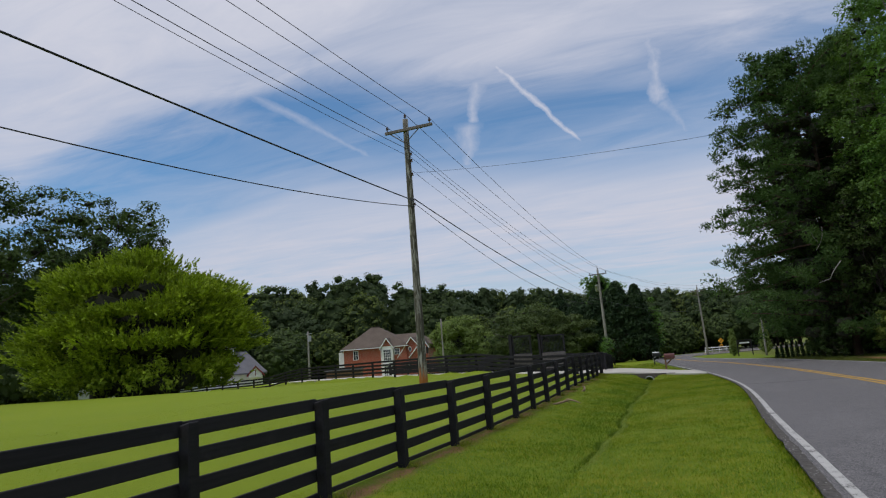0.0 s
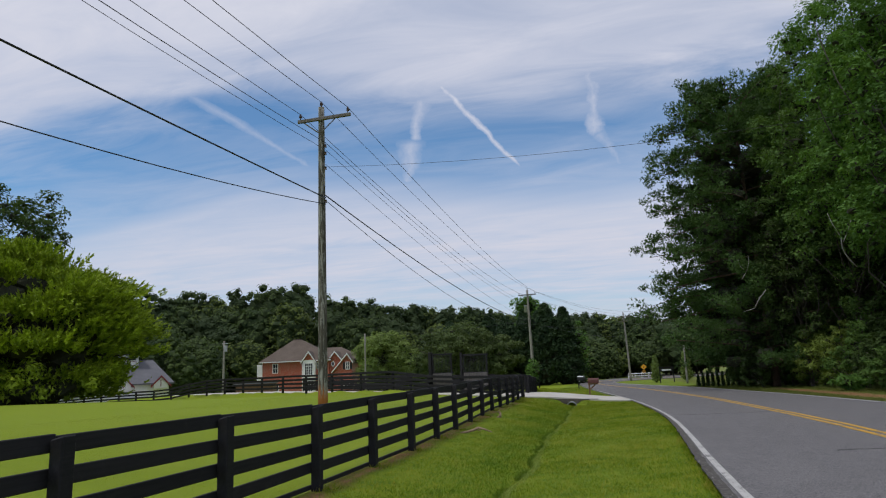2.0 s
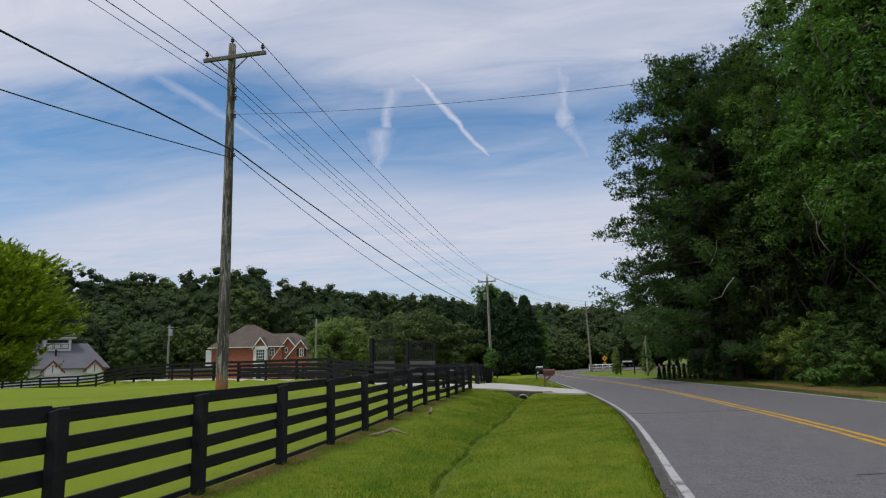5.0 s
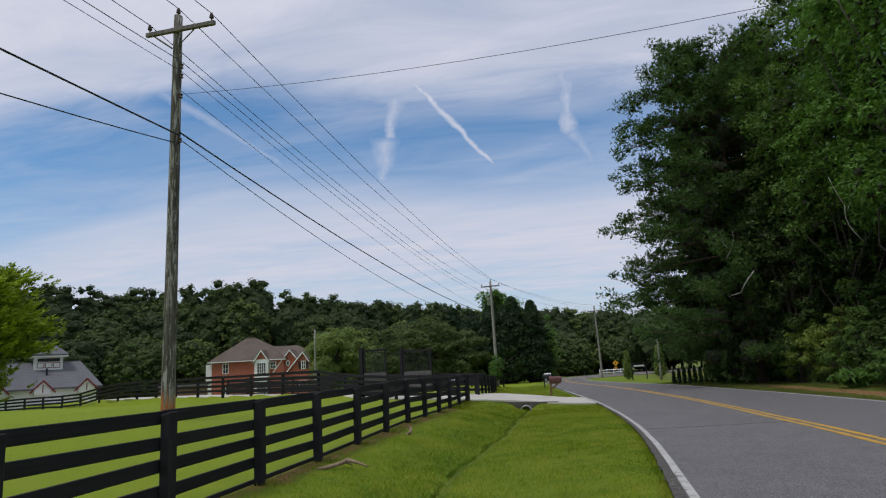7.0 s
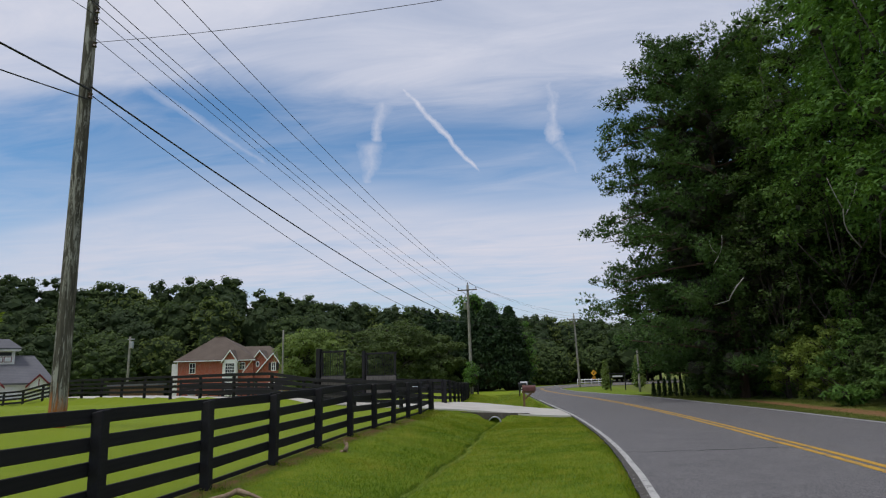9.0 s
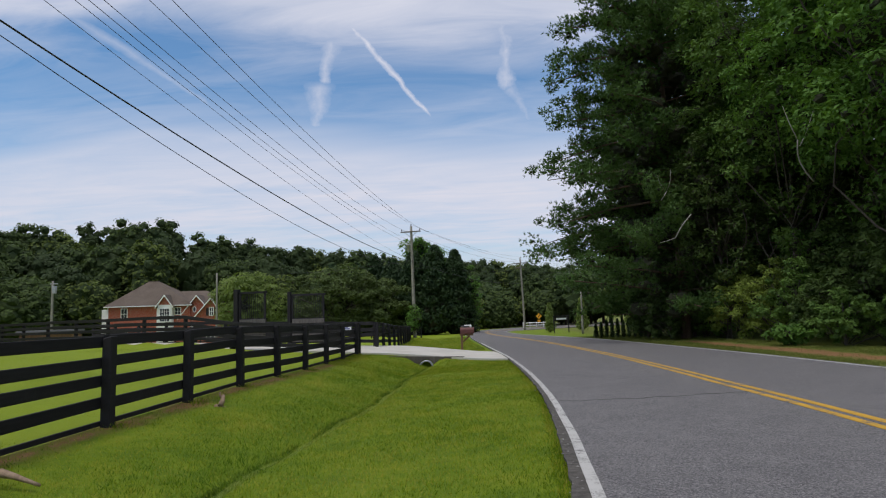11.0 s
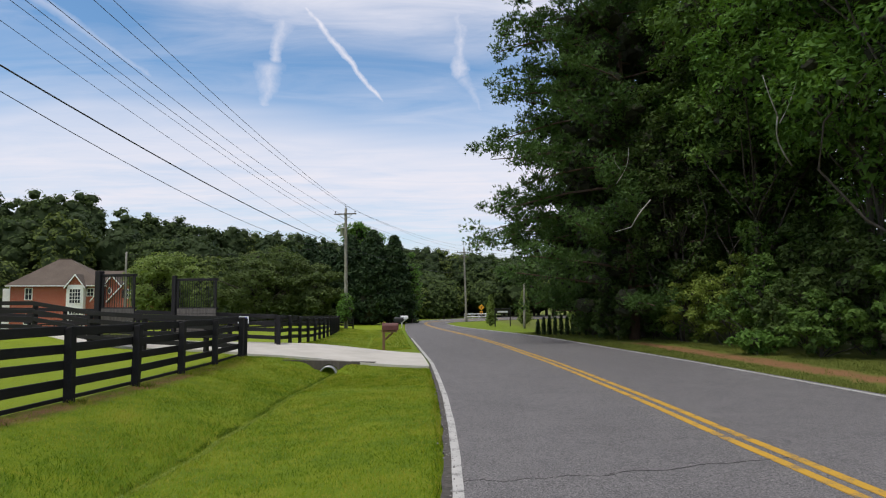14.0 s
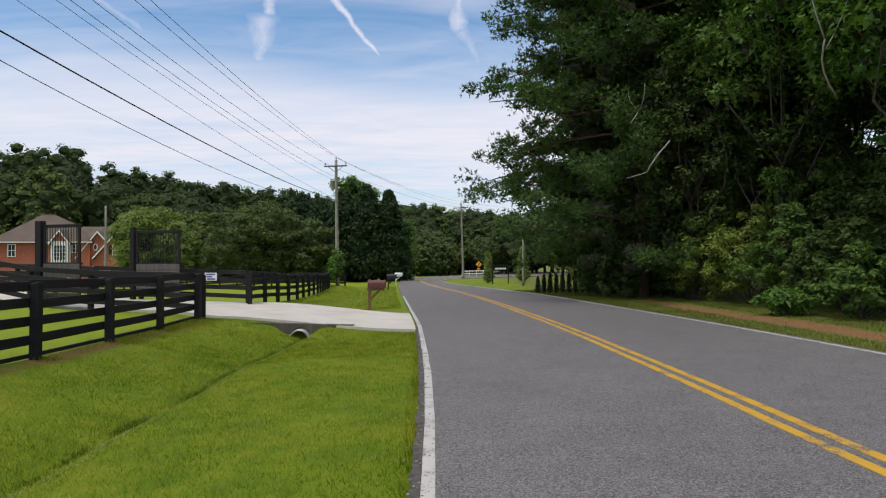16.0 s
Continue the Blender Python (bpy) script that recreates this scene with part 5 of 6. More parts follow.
def conifer(name, label, x, y, h, r, n_leaf, size, mat, seed, group=""):
    """A dense spire of drooping sprays."""
    rng = np.random.default_rng(seed)
    z = float(ground_z(x, y))
    t = thing(name, pose(x, y, z), label, "tree" if h > 3 else "shrub", group)
    ts = np.linspace(0, 1, 5)
    v, f = tube(np.stack([0 * ts, 0 * ts, -0.1 + h * 0.9 * ts], -1), h * 0.02 * (1.1 - ts), 7)
    part("trunk", mesh_from("trunk", v, f, M["bark"], True), None, t)
    u = rng.random(n_leaf) ** 0.75
    ang = rng.random(n_leaf) * 2 * np.pi
    tier = 0.84 + 0.16 * np.sin(u * h * 3.2 + 2 * np.sin(ang * 3 + seed)) + 0.12 * np.sin(ang * 5 + u * 9 + seed)
    prof = np.where(u < 0.12, 0.55 + u * 3.7, (1.0 - (u - 0.12) / 0.9) ** (0.72 if h > 5 else 0.6))
    rad = r * prof * tier * rng.uniform(0.55, 1.05, n_leaf)
    c = np.stack([np.cos(ang) * rad, np.sin(ang) * rad, 0.04 * h + u * h * 0.97], -1)
    k = np.linspace(0.04, 0.9, 14)
    axis = np.stack([0 * k, 0 * k, 0.04 * h + k * h * 0.97], -1)
    wide = r * np.where(k < 0.12, 0.55 + k * 3.7, (1.0 - (k - 0.12) / 0.9) ** 0.72)
    part("crown", mesh_from("crown", *leaves(rng, c, size * 0.6, size, 1.0, 0.3, 0.45), mat), None, t)
    fill_crown(t, cores(rng, axis, wide, 0.7, 0.66))
    return t


def spray_tree(label, x, y, h, r, n_clump, n_twig, n_each, size, mat, seed):
    """A broad low-branched tree whose boughs end in fans of upswept leafy sprays, in layers."""
    rng = np.random.default_rng(seed)
    t = thing("broadleaf_tree", pose(x, y, float(ground_z(x, y))), label, "tree")
    # flat pads of foliage spread over a squat dome, with gaps between the layers
    k = np.arange(n_clump) + 0.5
    up = 1 - 1.92 * k / n_clump
    ang = k * 2.39996 + rng.normal(size=n_clump) * 0.3
    flat = np.sqrt(1 - up ** 2)
    d = np.stack([np.cos(ang) * flat, np.sin(ang) * flat, up], -1)
    hollow = np.array([noise.noise((q[0] * 2.6 + 9, q[1] * 2.6, q[2] * 3.4)) for q in d])
    d = d[hollow > -0.10]
    n_clump = len(d)
    lump = np.array([1 + 0.22 * noise.noise((q[0] * 1.9, q[1] * 1.9, q[2] * 2.4 + 4)) for q in d]) * rng.uniform(0.72, 1.0, n_clump)
    mid = np.array([0, 0, h * 0.42])
    o = mid + d * lump[:, None] * np.where(d[:, 2:] > 0, (r * 0.88, r * 0.88, h * 0.50), (r * 0.90, r * 0.90, h * 0.42))
    lead = unit(d * (1.0, 1.0, 0.3) + (0, 0, 0.65))
    reach = rng.uniform(0.8, 1.45, n_clump)
    c = np.repeat(np.arange(n_clump), n_twig)
    disc = rng.normal(size=(len(c), 3)) * (0.60, 0.60, 0.11)
    start = o[c] + disc * reach[c][:, None] * 1.1
    way = unit(lead[c] + disc * (0.5, 0.5, 0.2) + rng.normal(size=(len(c), 3)) * 0.2)
    long_ = reach[c] * rng.uniform(0.3, 0.75, len(c))
    i = np.repeat(np.arange(len(c)), n_each)
    s = rng.random(len(i)) ** 0.8
    p = start[i] + way[i] * (long_[i] * s)[:, None] + (0, 0, 0.25) * (s ** 2 * long_[i])[:, None] + rng.normal(size=(len(i), 3)) * 0.03
    a = unit(way[i] + rng.normal(size=(len(i), 3)) * 0.38)
    nrm = unit(np.cross(a, rng.normal(size=(len(i), 3))) + (0, 0, 0.8))
    b = unit(np.cross(nrm, a))
    z = (size * rng.uniform(0.6, 1.25, len(i)) * (1.15 - 0.5 * s))[:, None]
    v = np.stack([p - b * z * 0.24, p + b * z * 0.24, p + a * z], 1).reshape(-1, 3)
    turn_ = rng.random(90) * 6.283
    out_ = rng.uniform(0.20, 0.80, 90) * r
    skirt = np.stack([np.cos(turn_) * out_, np.sin(turn_) * out_, rng.uniform(0.6, 2.6, 90)], -1)
    f = np.arange(len(v)).reshape(-1, 3)
    v, f = joined([(v, f), inner(rng, mid + (o - mid) * 0.5, reach * 1.5, 0.8, 12, 0.25), inner(rng, skirt, np.full(len(skirt), 1.1), 0.9, 110, 0.24)])
    part("crown", mesh_from("crown", v, f, mat), None, t)
    fill_crown(t, joined([cores(rng, skirt * (0.6, 0.6, 0.9), np.full(len(skirt), 0.9), 0.9, 1.0), cores(rng, mid + (o - mid) * 0.62, reach, 0.8, 1.0)]))
    ts = np.linspace(0, 1, 6)
    pieces = [tube(np.stack([0.2 * ts, 0 * ts, -0.3 + (h * 0.35 + 0.3) * ts], -1), 0.45 * (1.1 - 0.6 * ts), 9)]
    for q in o[::2]:
        pieces.append(limb(rng, (0.1, 0, h * rng.uniform(0.12, 0.33)), q, 0.15, 0.02, 0.1))
    part("trunk", mesh_from("trunk", *joined(pieces), M["bark"], True), None, t)
    return t


# paddock trees
spray_tree("large rounded bright green tree with feathery upswept sprays", -29.9, -1.0, 9.8, 7.2, 250, 84, 13, 0.30, M["bush_leaf"], 11)
broadleaf("broadleaf_tree", "tall dark green tree behind the round tree", -50.0, 12.5, 21.5, 8.2, 2.5, 230, 30000, 0.36, M["oak_leaf"], 12, 0.5, clump=0.15, limbs=46)
broadleaf("broadleaf_tree", "tall dark green tree with an open crown", -57.5, 2.0, 24.0, 10.5, 2.0, 230, 30000, 0.36, M["oak_leaf"], 13, 0.5, clump=0.15, limbs=46)
broadleaf("broadleaf_tree", "rounded pale green tree near the brick house", -24.8, 50.0, 9.0, 4.6, 0.2, 170, 22000, 0.28, M["pale_leaf"], 14, 0.25, clump=0.22)
broadleaf("broadleaf_tree", "wide dark round-headed tree behind the gates", -15.5, 56.0, 9.4, 6.6, 0.0, 220, 26000, 0.30, M["round_leaf"], 15, 0.3, clump=0.16)
broadleaf("broadleaf_tree", "smaller dark round-headed tree beside the conifers", -10.0, 55.0, 7.6, 3.6, 0.0, 100, 18000, 0.32, M["round_leaf"], 16, 0.25, clump=0.2)
for n, (x, y, h, r) in enumerate(((-9.5, 62, 9.6, 3.8), (-6.3, 60, 10.6, 3.7), (-3.4, 59, 11.2, 3.6), (-0.9, 60, 10.6, 3.2), (-12.7, 66, 10.6, 4.0), (-16.4, 70, 10.2, 4.0), (-4.8, 64, 10.8, 3.6), (-20.5, 72, 10.6, 4.2))):
    conifer("conifer_tree", "dense dark green conifer in a row", x, y, h, r, 14000, 0.5, M["cedar_leaf"], 30 + n, "conifers by the road")
broadleaf("broadleaf_tree", "pale tree rising behind the conifers", -6.0, 70, 15.2, 3.4, 7, 50, 6000, 0.45, M["lit_leaf"], 36, 0.25, clump=0.3)
broadleaf("vine_column", "pale green vine climbing beside the conifers", 1.2, 61, 9.5, 0.8, 0.0, 34, 2600, 0.3, M["lit_leaf"], 37, 0.12, "vine", clump=0.34, limbs=6)
broadleaf("vine_clump", "pale green vine clump at the foot of the utility pole", -3.5, 38.6, 3.4, 0.55, 0.0, 26, 1500, 0.22, M["lit_leaf"], 38, 0.05, "vine", clump=0.5, limbs=4)
broadleaf("shrub", "low dark clipped shrub beside the road", 0.2, 64, 1.5, 2.6, 0.0, 40, 4500, 0.25, M["cedar_leaf"], 39, 0.1, "shrub", clump=0.35, limbs=4)

# beside the road on the far right
for n, (x, y, h, r) in enumerate(((10.0, 46.0, 3.0, 0.55), (13.3, 45.5, 3.4, 0.75), (18.5, 47, 3.0, 0.55))):
    conifer("young_conifer", "young light green conifer on the lawn", x, y, h, r, 2600, 0.24, M["pale_leaf"], 50 + n, "young conifers")
for n in range(9):
    conifer("arborvitae", "small dark columnar evergreen in a row", 11.35 + 0.33 * n, 22.9 - 0.22 * n, 0.95 + 0.05 * ((n * 7) % 5) + 0.035 * n, 0.19, 1300, 0.09, M["cedar_leaf"], 60 + n, "row of small evergreens")

# tall pines on the right
pine("tall dark pine with reaching lower limbs", 14.9, 15.0, 22.0, 7.2, 0.06, 62, 36, 71, 0.26, 0.20, ((7.9, 15.0, 8.7), (8.5, 14.0, 11.8), (8.0, 14.5, 14.2), (8.4, 15.6, 13.0), (8.9, 14.5, 17.6), (9.3, 15.5, 16.2), (9.2, 13.6, 15.2), (10.8, 14.0, 19.0), (10.2, 15.2, 18.0), (12.4, 14.0, 20.4), (8.3, 16.2, 10.0), (9.0, 17.0, 6.4), (9.6, 15.0, 7.4)))
pine("tall dark pine at the wood's edge", 18.4, 24.0, 24.5, 6.0, 0.12, 50, 16, 72, 0.30, 0.28)
pine("tall dark pine in the wood", 18.8, 19.5, 24.0, 5.8, 0.20, 50, 16, 73, 0.30, 0.28)
pine("tall dark pine deep in the wood", 22.5, 31.0, 26.0, 6.0, 0.12, 46, 16, 74, 0.32, 0.36)
pine("dark pine with low drooping limbs over the road", 14.6, 21.5, 17.0, 5.6, 0.10, 46, 34, 75, 0.24, 0.21, ((7.5, 20.5, 4.8), (8.1, 21.0, 5.6), (8.6, 20.0, 4.3), (8.7, 21.5, 7.0), (9.4, 19.6, 5.2)))
# bare dead limbs
dead = thing("dead_branch", pose(12.6, 4.4, float(ground_z(12.6, 4.4))), "bleached bare dead branches hanging in the pine", "branch")
rng = np.random.default_rng(5)
for a, b, r0, r1 in (((-0.45, 0.6, 4.5), (0.1, 0.1, 5.4), 0.022, 0.024), ((-0.45, 0.6, 4.5), (-1.0, 1.0, 4.35), 0.016, 0.005), ((0.0, 0.2, 5.2), (-0.3, 0.3, 5.0), 0.010, 0.004),
                     ((-0.75, 1.3, 6.2), (-0.3, 1.2, 7.5), 0.016, 0.008), ((-0.6, 1.25, 6.7), (-0.85, 1.2, 7.3), 0.009, 0.004),
                     ((3.6, -2.6, 6.0), (2.9, -3.2, 7.4), 0.028, 0.022), ((2.9, -3.2, 7.4), (2.4, -3.4, 8.6), 0.022, 0.010), ((3.0, -3.1, 7.2), (3.5, -3.2, 8.4), 0.016, 0.007)):
    part("limb", mesh_from("limb", *limb(rng, a, b, r0, r1, 0.1), M["dead_wood"], True), None, dead)

# broadleaf wood behind the road's right edge
WOOD = [(18.8, 9.5, 24, 4.6, 3.0, "shrub_leaf"), (20.0, 4.0, 25, 5.0, 4.0, "lit_leaf"), (19.0, -1.0, 22, 4.8, 3.5, "lit_leaf"), (16.6, 12.4, 13, 3.2, 1.0, "oak_leaf"), (16.4, 17.6, 13, 3.4, 0.8, "oak_leaf"),
        (23.5, 12.5, 24, 5.2, 0.5, "oak_leaf"), (25.5, 7.0, 24, 5.2, 0.4, "oak_leaf"), (25.0, 0.0, 23, 5.4, 0.3, "oak_leaf"), (24.0, 19.5, 23, 5.0, 1.5, "oak_leaf"), (28.0, 26.0, 22, 5.5, 1.0, "oak_leaf"), (22.0, -6.0, 21, 5.0, 0.8, "shrub_leaf"),
        (20.0, 20.5, 17, 4.5, 0.3, "oak_leaf"), (20.5, 28.5, 16, 5.0, 0.2, "oak_leaf"), (24.5, 37.0, 17, 5.5, 0.2, "oak_leaf"), (21.0, 12.0, 15, 4.0, 0.3, "oak_leaf"), (31.0, 14.0, 22, 6.0, 0.5, "oak_leaf"), (31.0, 3.0, 22, 6.0, 0.5, "oak_leaf")]
for n, (x, y, h, r, base, mat) in enumerate(WOOD):
    close = x < 20.3
    broadleaf("broadleaf_tree", "tall leafy tree at the shaded wood's edge" if x < 22 else "tall dark tree inside the wood", x, y, h, r, base, 240 if close else 120, (44000 if h > 20 else 22000) if close else 5000, 0.19 if close else 0.40, M[mat], 80 + n, 0.11, group="trees of the roadside wood", clump=0.13, limbs=30)
SHRUBS = [(16.8, 1.8, 2.0, 1.4), (17.6, 3.9, 3.0, 1.7), (17.4, 6.4, 3.4, 1.7), (17.2, 8.8, 3.8, 1.8), (16.9, 11.2, 3.7, 1.6), (16.9, 13.8, 3.0, 1.7), (16.9, 17.0, 2.4, 1.8), (17.3, 20.2, 2.2, 1.8), (18.2, -1.2, 3.2, 1.8), (17.8, 24.0, 2.6, 2.0), (19.0, 28.5, 3.0, 2.4), (19.5, 6.5, 5.5, 2.0), (15.7, 19.3, 4.0, 1.9), (15.4, 22.8, 3.6, 1.8), (16.4, 26.5, 5.0, 2.4), (16.3, 15.6, 4.2, 1.8), (18.0, 31.5, 5.0, 2.6), (14.3, 14.9, 3.4, 1.3), (13.9, 17.4, 3.2, 1.4), (14.2, 20.2, 3.0, 1.4), (18.7, 2.4, 4.4, 2.1), (20.4, 5.0, 5.2, 2.4), (19.6, 0.2, 5.0, 2.3), (21.0, 8.6, 5.5, 2.4), (21.2, -2.6, 5.0, 2.4)]
for n, (x, y, h, r) in enumerate(SHRUBS):
    broadleaf("shrub", "loose leafy green shrub at the wood's edge", x, y, h, r, 0.0, 80, 7000 if n < 12 else 4500, 0.15 if n < 6 else 0.2, M["gold_leaf" if n in (3, 4) else "shrub_leaf" if n in (0, 2, 5, 8) else "oak_leaf"], 110 + n, 0.04, "shrub", "shrubs at the wood's edge", 0.17, limbs=22, egg=0.25)
broadleaf("fern_clump", "bright green fern clump at the verge", 15.6, 3.3, 0.75, 0.9, 0.0, 20, 1400, 0.2, M["lit_leaf"], 131, 0.02, "fern", clump=0.4, limbs=3)

# far woods all round the paddock
rng = np.random.default_rng(9)
far_v, far_f, far_stems, far_fill = [[], [], [], []], [[], [], [], []], [], []
count = [0, 0, 0, 0]
SPOTS = []
# height of the wood's skyline at 120 m, by the bearing from the verge
skyline = table([(-75, 21), (-47, 20.2), (-44.5, 19.4), (-42.5, 17.6), (-40, 18.6), (-37.5, 17.6), (-35, 18.0), (-31.5, 19.0), (-29, 19.2), (-26.5, 17.2), (-22.5, 16.8), (-20, 14.8), (-15, 14.1), (-11, 13.3), (-3, 11.6), (0, 10.9), (1.6, 9.4), (5, 10), (80, 15)])


def wood_tree(a, dist, share, r, slim=False):
    x, y = 4 + math.sin(radians(a)) * dist, -22 + math.cos(radians(a)) * dist
    top = 1.45 + (float(skyline(a)) - 1.45) * dist / 120 * share
    SPOTS.append((x, y, top - float(ground_z(x, y)), r, slim))


for a in np.linspace(-64, 30, 58):
    wood_tree(a + rng.uniform(-0.7, 0.7), (138 if a > -8 else 130) + rng.uniform(-4, 4), rng.uniform(0.97, 1.07), rng.uniform(3.2, 4.8), True)
for a in np.linspace(-63, 30, 44):
    wood_tree(a + rng.uniform(-0.9, 0.9), (132 if a > -8 else 118) + rng.uniform(-4, 4), rng.uniform(0.70, 0.88), rng.uniform(4.4, 6.2))
for a in np.linspace(-62, -1, 27):
    if abs(a + 26.5) < 6.5:
        continue
    wood_tree(a + rng.uniform(-0.9, 0.9), (128 if a > -8 else 107) + rng.uniform(-3, 3), rng.uniform(0.42, 0.66), rng.uniform(3.8, 5.4))
for a in np.linspace(-60, -9, 40):
    wood_tree(a, (121 if abs(a + 26.5) < 7 else 110) + rng.uniform(-2, 2), rng.uniform(0.14, 0.30), rng.uniform(2.4, 3.2))
for a in np.linspace(-5.5, 0.5, 7):
    wood_tree(a, 121 + rng.uniform(-2, 2), rng.uniform(0.18, 0.30), rng.uniform(2.2, 3.0))
for a in np.linspace(-9, 8, 16):
    wood_tree(a, (128 if a < 2 else 139) + rng.uniform(-2, 2), rng.uniform(0.22, 0.34), rng.uniform(2.6, 3.6))
for a in np.linspace(-8, 14, 12):
    wood_tree(a + rng.uniform(-0.9, 0.9), 142 + rng.uniform(-2, 2), rng.uniform(0.40, 0.60), rng.uniform(4.0, 5.4))
for a in np.linspace(-58, -9, 20):
    if abs(a + 26.5) < 9:
        continue
    wood_tree(a + rng.uniform(-0.9, 0.9), 99 + rng.uniform(-2, 2), rng.uniform(0.24, 0.40), rng.uniform(2.8, 4.0))
for k in range(20):
    SPOTS.append((rng.uniform(22, 46), rng.uniform(36, 95), rng.uniform(13, 19), rng.uniform(4, 5.5), False))
for k in range(16):
    SPOTS.append((14 + 4.2 * k, 108 + 1.5 * k + rng.uniform(-3, 3), rng.uniform(7, 11), rng.uniform(4, 5.5), False))
KINDS = ("wood_leaf", "wood_leaf_blue", "wood_leaf_gold", "wood_leaf_dark")
for x, y, h, r, slim in SPOTS:
    z = float(ground_z(x, y))
    kind = int(rng.choice(4, p=(0.36, 0.26, 0.16, 0.22)))
    nc = 44 if slim else 60
    k = np.arange(nc) + 0.5
    up_ = 1 - (1.8 if slim else 1.96) * k / nc
    turn_ = k * 2.39996 + rng.random() * 6
    wide_ = np.sqrt(1 - up_ ** 2) * (1 if kind != 3 else 0.8)
    lump = rng.uniform(0.66, 0.94, nc)
    puff = 0.25 * r * rng.uniform(0.65, 1.25, nc) + 0.15
    low = h * 0.3 if slim else h * 0.1 if r > 3.7 else -0.3
    mid_, half_ = (h + low) / 2, (h - low) / 2
    c = np.stack([x + np.cos(turn_) * wide_ * lump * r, y + np.sin(turn_) * wide_ * lump * r, z + mid_ + up_ * lump * (half_ - 0.4 * r * 0.3)], -1)
    seen = math.degrees(math.atan2(x - 4, y + 22))
    who = rng.integers(0, nc, int((2000 if slim else 3000) * (1.0 if -50 < seen < 6 else 0.55) * min(1.0, (r / 4.6) ** 1.4)))
    v, f = chips(rng, c[who], puff[who][:, None] * 1.1, 0.50)
    far_fill.append(cores(rng, np.vstack([c, c * (0.55, 0.55, 0.62) + np.array([x, y, z + mid_]) * (0.45, 0.45, 0.38)]), np.r_[puff * 0.72, puff * 1.5], 0.9, 1.0))
    far_v[kind].append(v)
    far_f[kind].append(f + count[kind])
    count[kind] += len(v)
    far_stems.append(tube([(x, y, z - 0.5), (x, y, z + h * 0.7)], [0.3, 0.1], 5))
woods = thing("far_woods", pose(0, 0, 0), "dense mixed green woodland behind the paddock and the road", "woods", kind="stuff")
for kind, name in enumerate(KINDS):
    part("foliage", mesh_from("foliage", np.vstack(far_v[kind]), np.vstack(far_f[kind]), M[name]), None, woods)
fill_crown(woods, joined(far_fill), "wood_leaf_dark")
part("stems", mesh_from("stems", *joined(far_stems), M["bark"], True), None, woods)

# ---- clutter on the verge ----
stump = thing("driftwood_piece", pose(0.5, -12.1, float(ground_z(0.5, -12.1))) @ pose(0, 0, 0, 0, 24, 30) @ Matrix.Scale(0.72, 4), "leaning brownish piece of weathered wood on the grass", "wood")
rng = np.random.default_rng(3)
v, f = joined([limb(rng, (0, 0, -0.03), (0.03, 0, 0.26), 0.075, 0.035, 0.1, 7), limb(rng, (0.02, 0, 0.02), (0.24, -0.06, 0.04), 0.05, 0.02, 0.05), limb(rng, (0.02, 0, 0.2), (-0.05, 0.02, 0.3), 0.03, 0.01)])
part("wood", mesh_from("wood", v, f, M["driftwood"], True), None, stump)
stick = thing("fallen_branch", pose(0.64, -16.57, float(ground_z(0.64, -16.57)) + 0.03, 0, 0, 25), "curved fallen branch lying on the grass", "branch")
v, f = joined([limb(rng, (-0.35, 0, 0), (0.1, 0.05, 0.10), 0.03, 0.035, 0.1), limb(rng, (0.1, 0.05, 0.1), (0.42, -0.08, -0.01), 0.035, 0.012, 0.1), limb(rng, (0.05, 0.05, 0.08), (0.2, 0.2, 0.0), 0.02, 0.01)])
part("wood", mesh_from("wood", v, f, M["driftwood"], True), None, stick)


# road cracks
CRACKS = ((5.6, -11.74, 7.0, -11.5), (6.95, -11.5, 8.95, -10.86), (7.2, -20.7, 8.2, -20.45))
for k, (xa, ya, xb, yb) in enumerate(CRACKS):
    n = 60
    t = np.linspace(0, 1, n)
    line = np.stack([xa + (xb - xa) * t, ya + (yb - ya) * t + np.array([noise.noise((q * 5, k, 0)) * 0.09 + noise.noise((q * 31, k, 4)) * 0.03 for q in t])], -1)
    half = (0.45 if k == 0 else 1.0) * np.array([0.0015 + 0.0075 * max(0, 0.35 + noise.noise((q * 14, k, 7))) for q in t])[:, None]
    v, f = strip(shifted(line, -half), shifted(line, half), road_height(line), 1, 0.004, 0.01)
    tagged(new("road_crack", mesh_from("road_crack", v, f, M["crack"])), "thin dark crack across the asphalt", "crack", kind="structure")

# ---- grass blades ----


def blades(name, label, xy, height, width, seed, mat="blade"):
    rng = np.random.default_rng(seed)
    n = len(xy)
    z = ground_z(xy[:, 0], xy[:, 1]) - 0.005
    lean = rng.normal(size=(n, 2)) * 0.55
    ang = rng.random(n) * np.pi
    h = height * rng.uniform(0.5, 1.35, n)
    w2 = width * rng.uniform(0.7, 1.3, n) / 2
    a = np.stack([xy[:, 0] - np.cos(ang) * w2, xy[:, 1] - np.sin(ang) * w2, z], -1)
    b = np.stack([xy[:, 0] + np.cos(ang) * w2, xy[:, 1] + np.sin(ang) * w2, z], -1)
    c = np.stack([xy[:, 0] + lean[:, 0] * h, xy[:, 1] + lean[:, 1] * h, z + h], -1)
    v = np.stack([a, b, c], 1).reshape(-1, 3)
    t = thing(name, pose(0, 0, 0), label, "grass", kind="stuff")
    part("blades", mesh_from("blades", v, np.arange(3 * n).reshape(-1, 3), M[mat]), None, t)


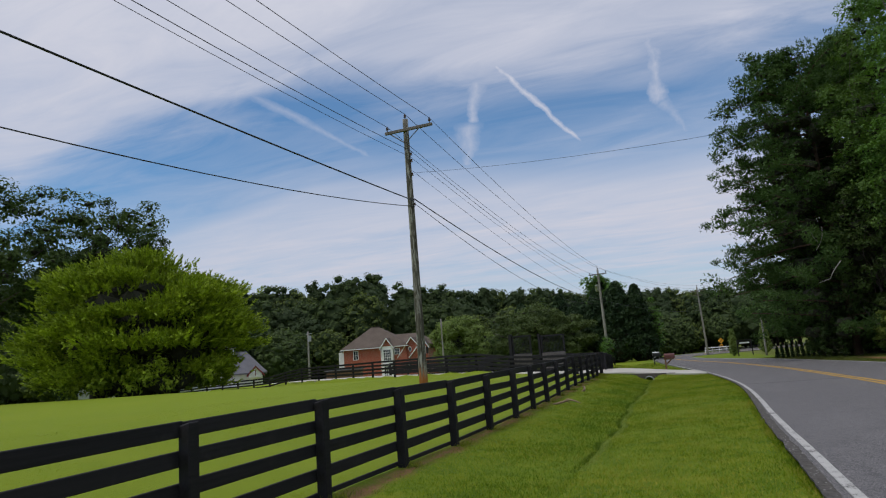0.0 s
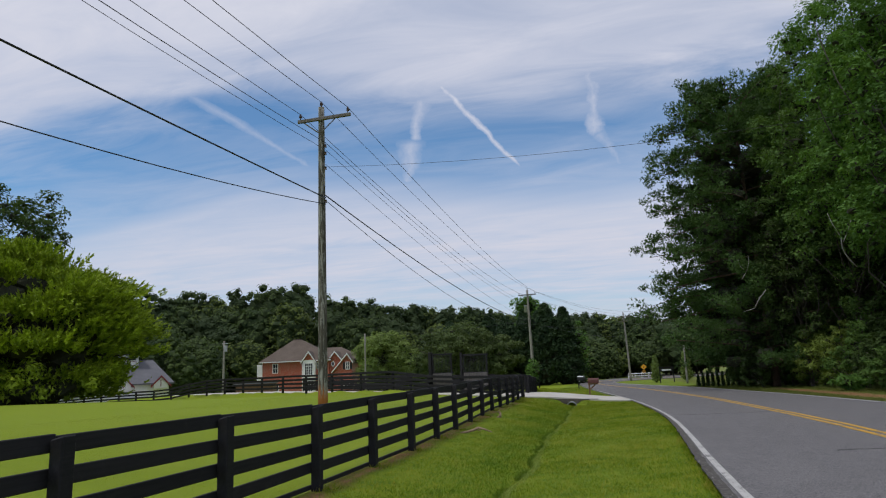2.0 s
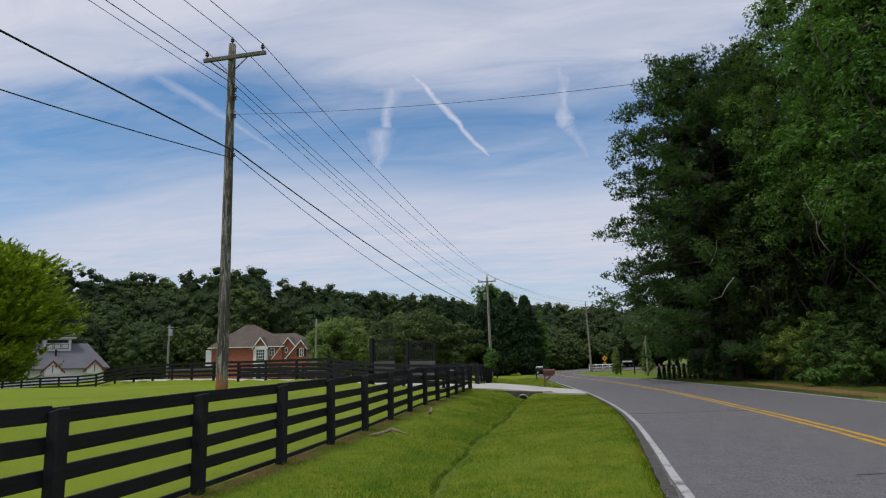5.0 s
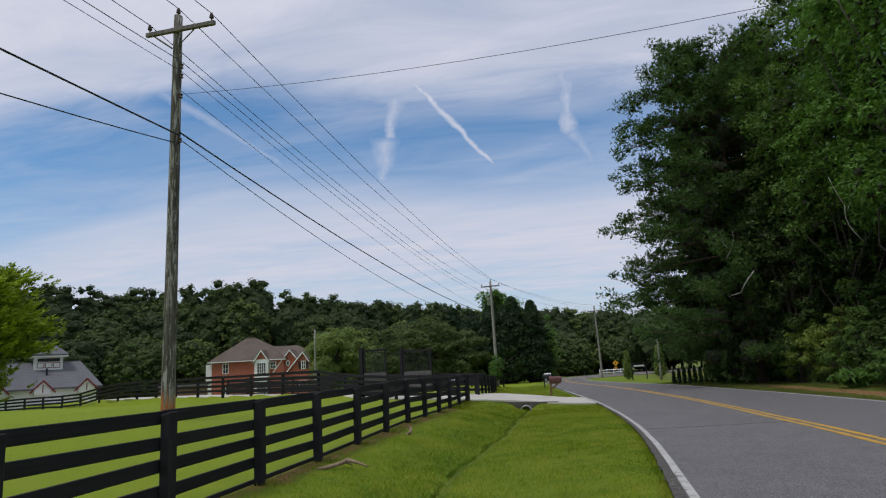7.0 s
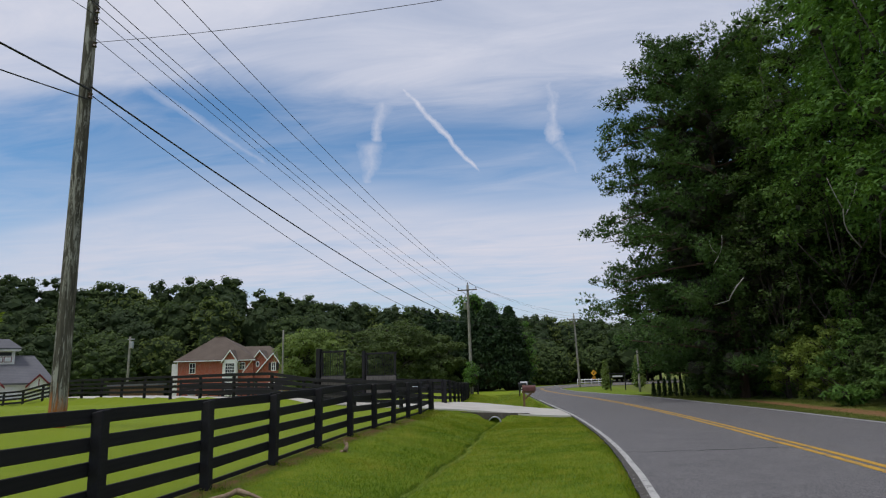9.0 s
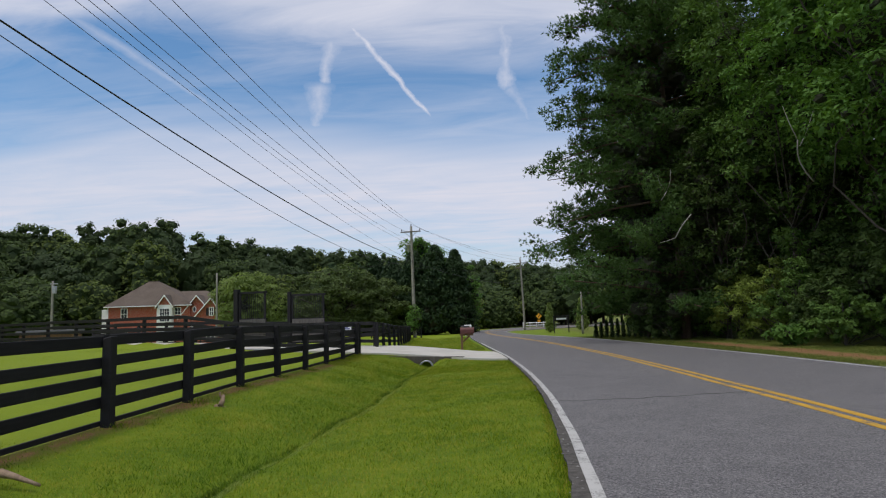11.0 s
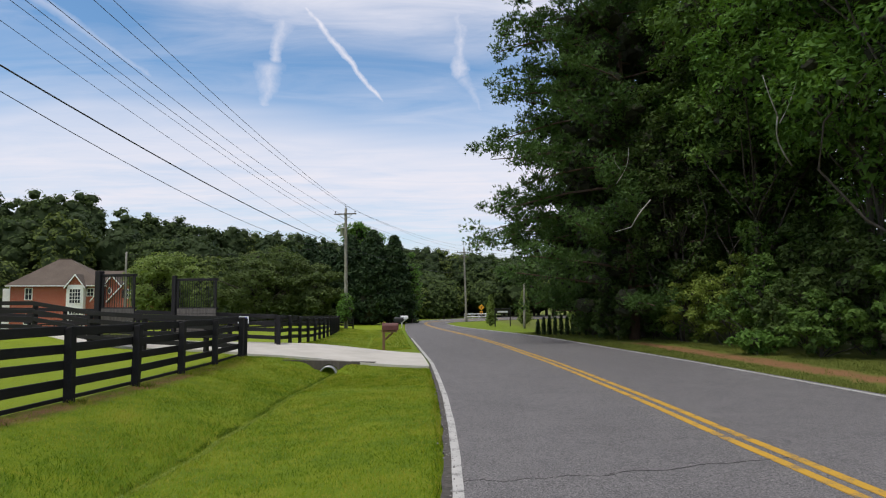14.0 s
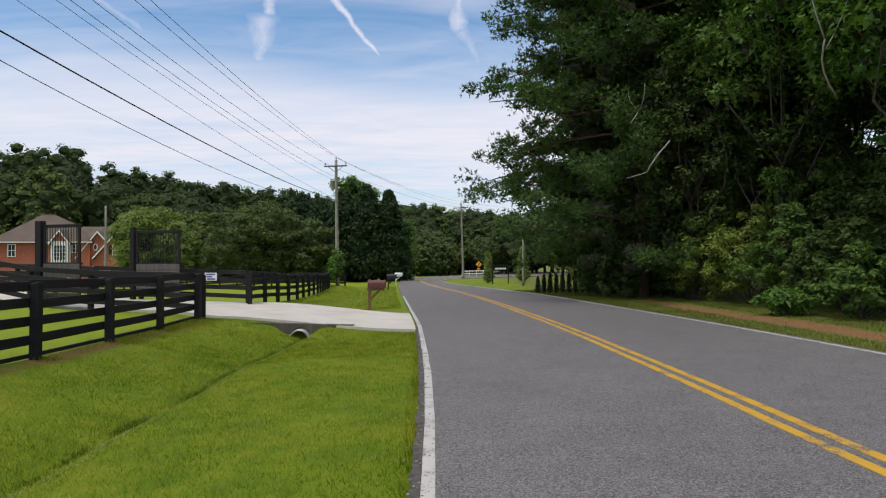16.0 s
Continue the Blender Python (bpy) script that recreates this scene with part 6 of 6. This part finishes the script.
rng = np.random.default_rng(21)
n = 400000
gy_ = -34 + 30 * rng.random(n)
gx_ = -0.5 + rng.random(n) * 6.3
keep = (gx_ < road_l(gy_) - rim(gy_) - 0.1 * rng.random(n)) & (gy_ < drive_n(gx_) - 0.02) & ~((gx_ < 1.0) & (rng.random(n) < 0.85 - 0.85 * gx_))
# taller, deeper green blades, more of them towards the ditch
on_bank = keep & (rng.random(n) < 0.62 * smooth((gx_ - 0.8) / 1.3)) & (gx_ < 2.36 + 0.05 * rng.normal(size=n))
blades("verge_grass", "short mown green grass of the verge", np.stack([gx_, gy_], -1)[keep & ~on_bank], 0.034, 0.006, 1)
blades("ditch_grass", "taller deep green grass on the ditch's bank", np.stack([gx_, gy_], -1)[on_bank], 0.052, 0.0065, 12, "bank_blade")
n = 90000
gy_ = -4 + 5 * rng.random(n)
gx_ = -0.5 + rng.random(n) * 6.3
keep = (gx_ < road_l(gy_) - 0.15) & (gy_ < drive_n(gx_) - 0.02)
blades("verge_grass", "short mown green grass before the driveway", np.stack([gx_, gy_], -1)[keep], 0.035, 0.008, 7)
n = 70000
gx_, gy_ = -0.4 - 9 * rng.random(n) ** 1.4, -36 + 38 * rng.random(n)
keep = gy_ < drive_n(gx_) - 0.3
blades("lawn_grass", "short mown green grass of the paddock", np.stack([gx_, gy_], -1)[keep], 0.017, 0.009, 2, "lawn_blade")
n = 50000
gy_ = 9 + 30 * rng.random(n) ** 1.3
gx_ = fence_x(gy_) + rng.random(n) * 5.5
keep = (gx_ < road_l(gy_) - 0.3) & (gy_ > drive_f(gx_) + 0.05)
blades("verge_grass", "short mown green grass beyond the driveway", np.stack([gx_, gy_], -1)[keep], 0.05, 0.014, 3)
n = 60000
gy_ = -6 + 34 * rng.random(n)
gx_ = road_r(gy_) + 0.25 + rng.random(n) ** 1.2 * 4.4
keep = ~((gx_ > 14.0) & (gx_ < 15.2) & (gy_ < 14) & (rng.random(n) < 0.93))
blades("roadside_grass", "rough green grass along the wooded roadside", np.stack([gx_, gy_], -1)[keep], 0.06, 0.016, 4, "roadside_blade")


def wave(y, seed):
    return np.array([noise.noise((0.0, q * 1.3, seed)) + 0.6 * noise.noise((3.0, q * 4.1, seed)) for q in y])


# longer tufts along the road's edge, around the posts and in the ditch
n = 30000
gy_ = -33 + 34 * rng.random(n)
thick_ = wave(gy_, 11.0)
edge = road_l(gy_) - rim(gy_) - 0.02 - 0.16 * rng.random(n) ** 2 + 0.03 * thick_
blades("edge_tufts", "longer grass tufts overhanging the asphalt's edge", np.stack([edge, gy_], -1)[(gy_ < 0.2) & (rng.random(n) < 0.45 + 0.8 * thick_)], 0.06, 0.008, 5)
n = 26000
gy_ = -26 + 26 * rng.random(n)
thick_, bend_ = wave(gy_, 21.0), ditch_bend(gy_)
# longer blades; their dark colour paints the crease's shadow line
keep = rng.random(n) < 0.22 + 0.6 * thick_
blades("ditch_grass", "longer grass along the ditch's bottom, crease shade in its colour", np.stack([2.32 + bend_ + rng.normal(size=n) * 0.025, gy_], -1)[keep], 0.045, 0.008, 6, "crease_blade")
keep = rng.random(n) < 0.75 + 0.5 * thick_
blades("ditch_grass", "pale grass along the ditch's edge", np.stack([2.42 + bend_ + rng.normal(size=n) * 0.035, gy_ + 0.02], -1)[keep], 0.026, 0.011, 8, "pale_blade")
post_y = np.repeat(np.arange(-36, 0.5, 2.0), 150)
blades("post_tufts", "uncut grass tufts at the fence posts", np.stack([fence_x(post_y) + 0.12 + 0.09 * rng.normal(size=len(post_y)), post_y + 0.12 * rng.normal(size=len(post_y))], -1), 0.07, 0.008, 9)

n = 320
gy_ = -33 + 33 * rng.random(n)
px_ = road_l(gy_) - rim(gy_) + rng.normal(size=n) * 0.05
size_ = rng.uniform(0.006, 0.016, n)
corner = np.array([(1, 0, 0), (-1, 0, 0), (0, 1, 0), (0, -1, 0), (0, 0, 0.7), (0, 0, -0.7)], float)
side_ = np.array([(0, 2, 4), (2, 1, 4), (1, 3, 4), (3, 0, 4), (2, 0, 5), (1, 2, 5), (3, 1, 5), (0, 3, 5)])
base_ = np.stack([px_, gy_, road_z(gy_) + 0.006], -1)
v = (base_[:, None] + corner[None] * size_[:, None, None] * rng.uniform(0.7, 1.3, (n, 6, 1))).reshape(-1, 3)
t = thing("road_gravel", pose(0, 0, 0), "loose grey pebbles along the asphalt's edge", "gravel", kind="stuff")
part("pebbles", mesh_from("pebbles", v, (side_[None] + np.arange(n)[:, None, None] * 6).reshape(-1, 3), M["pebble"]), None, t)
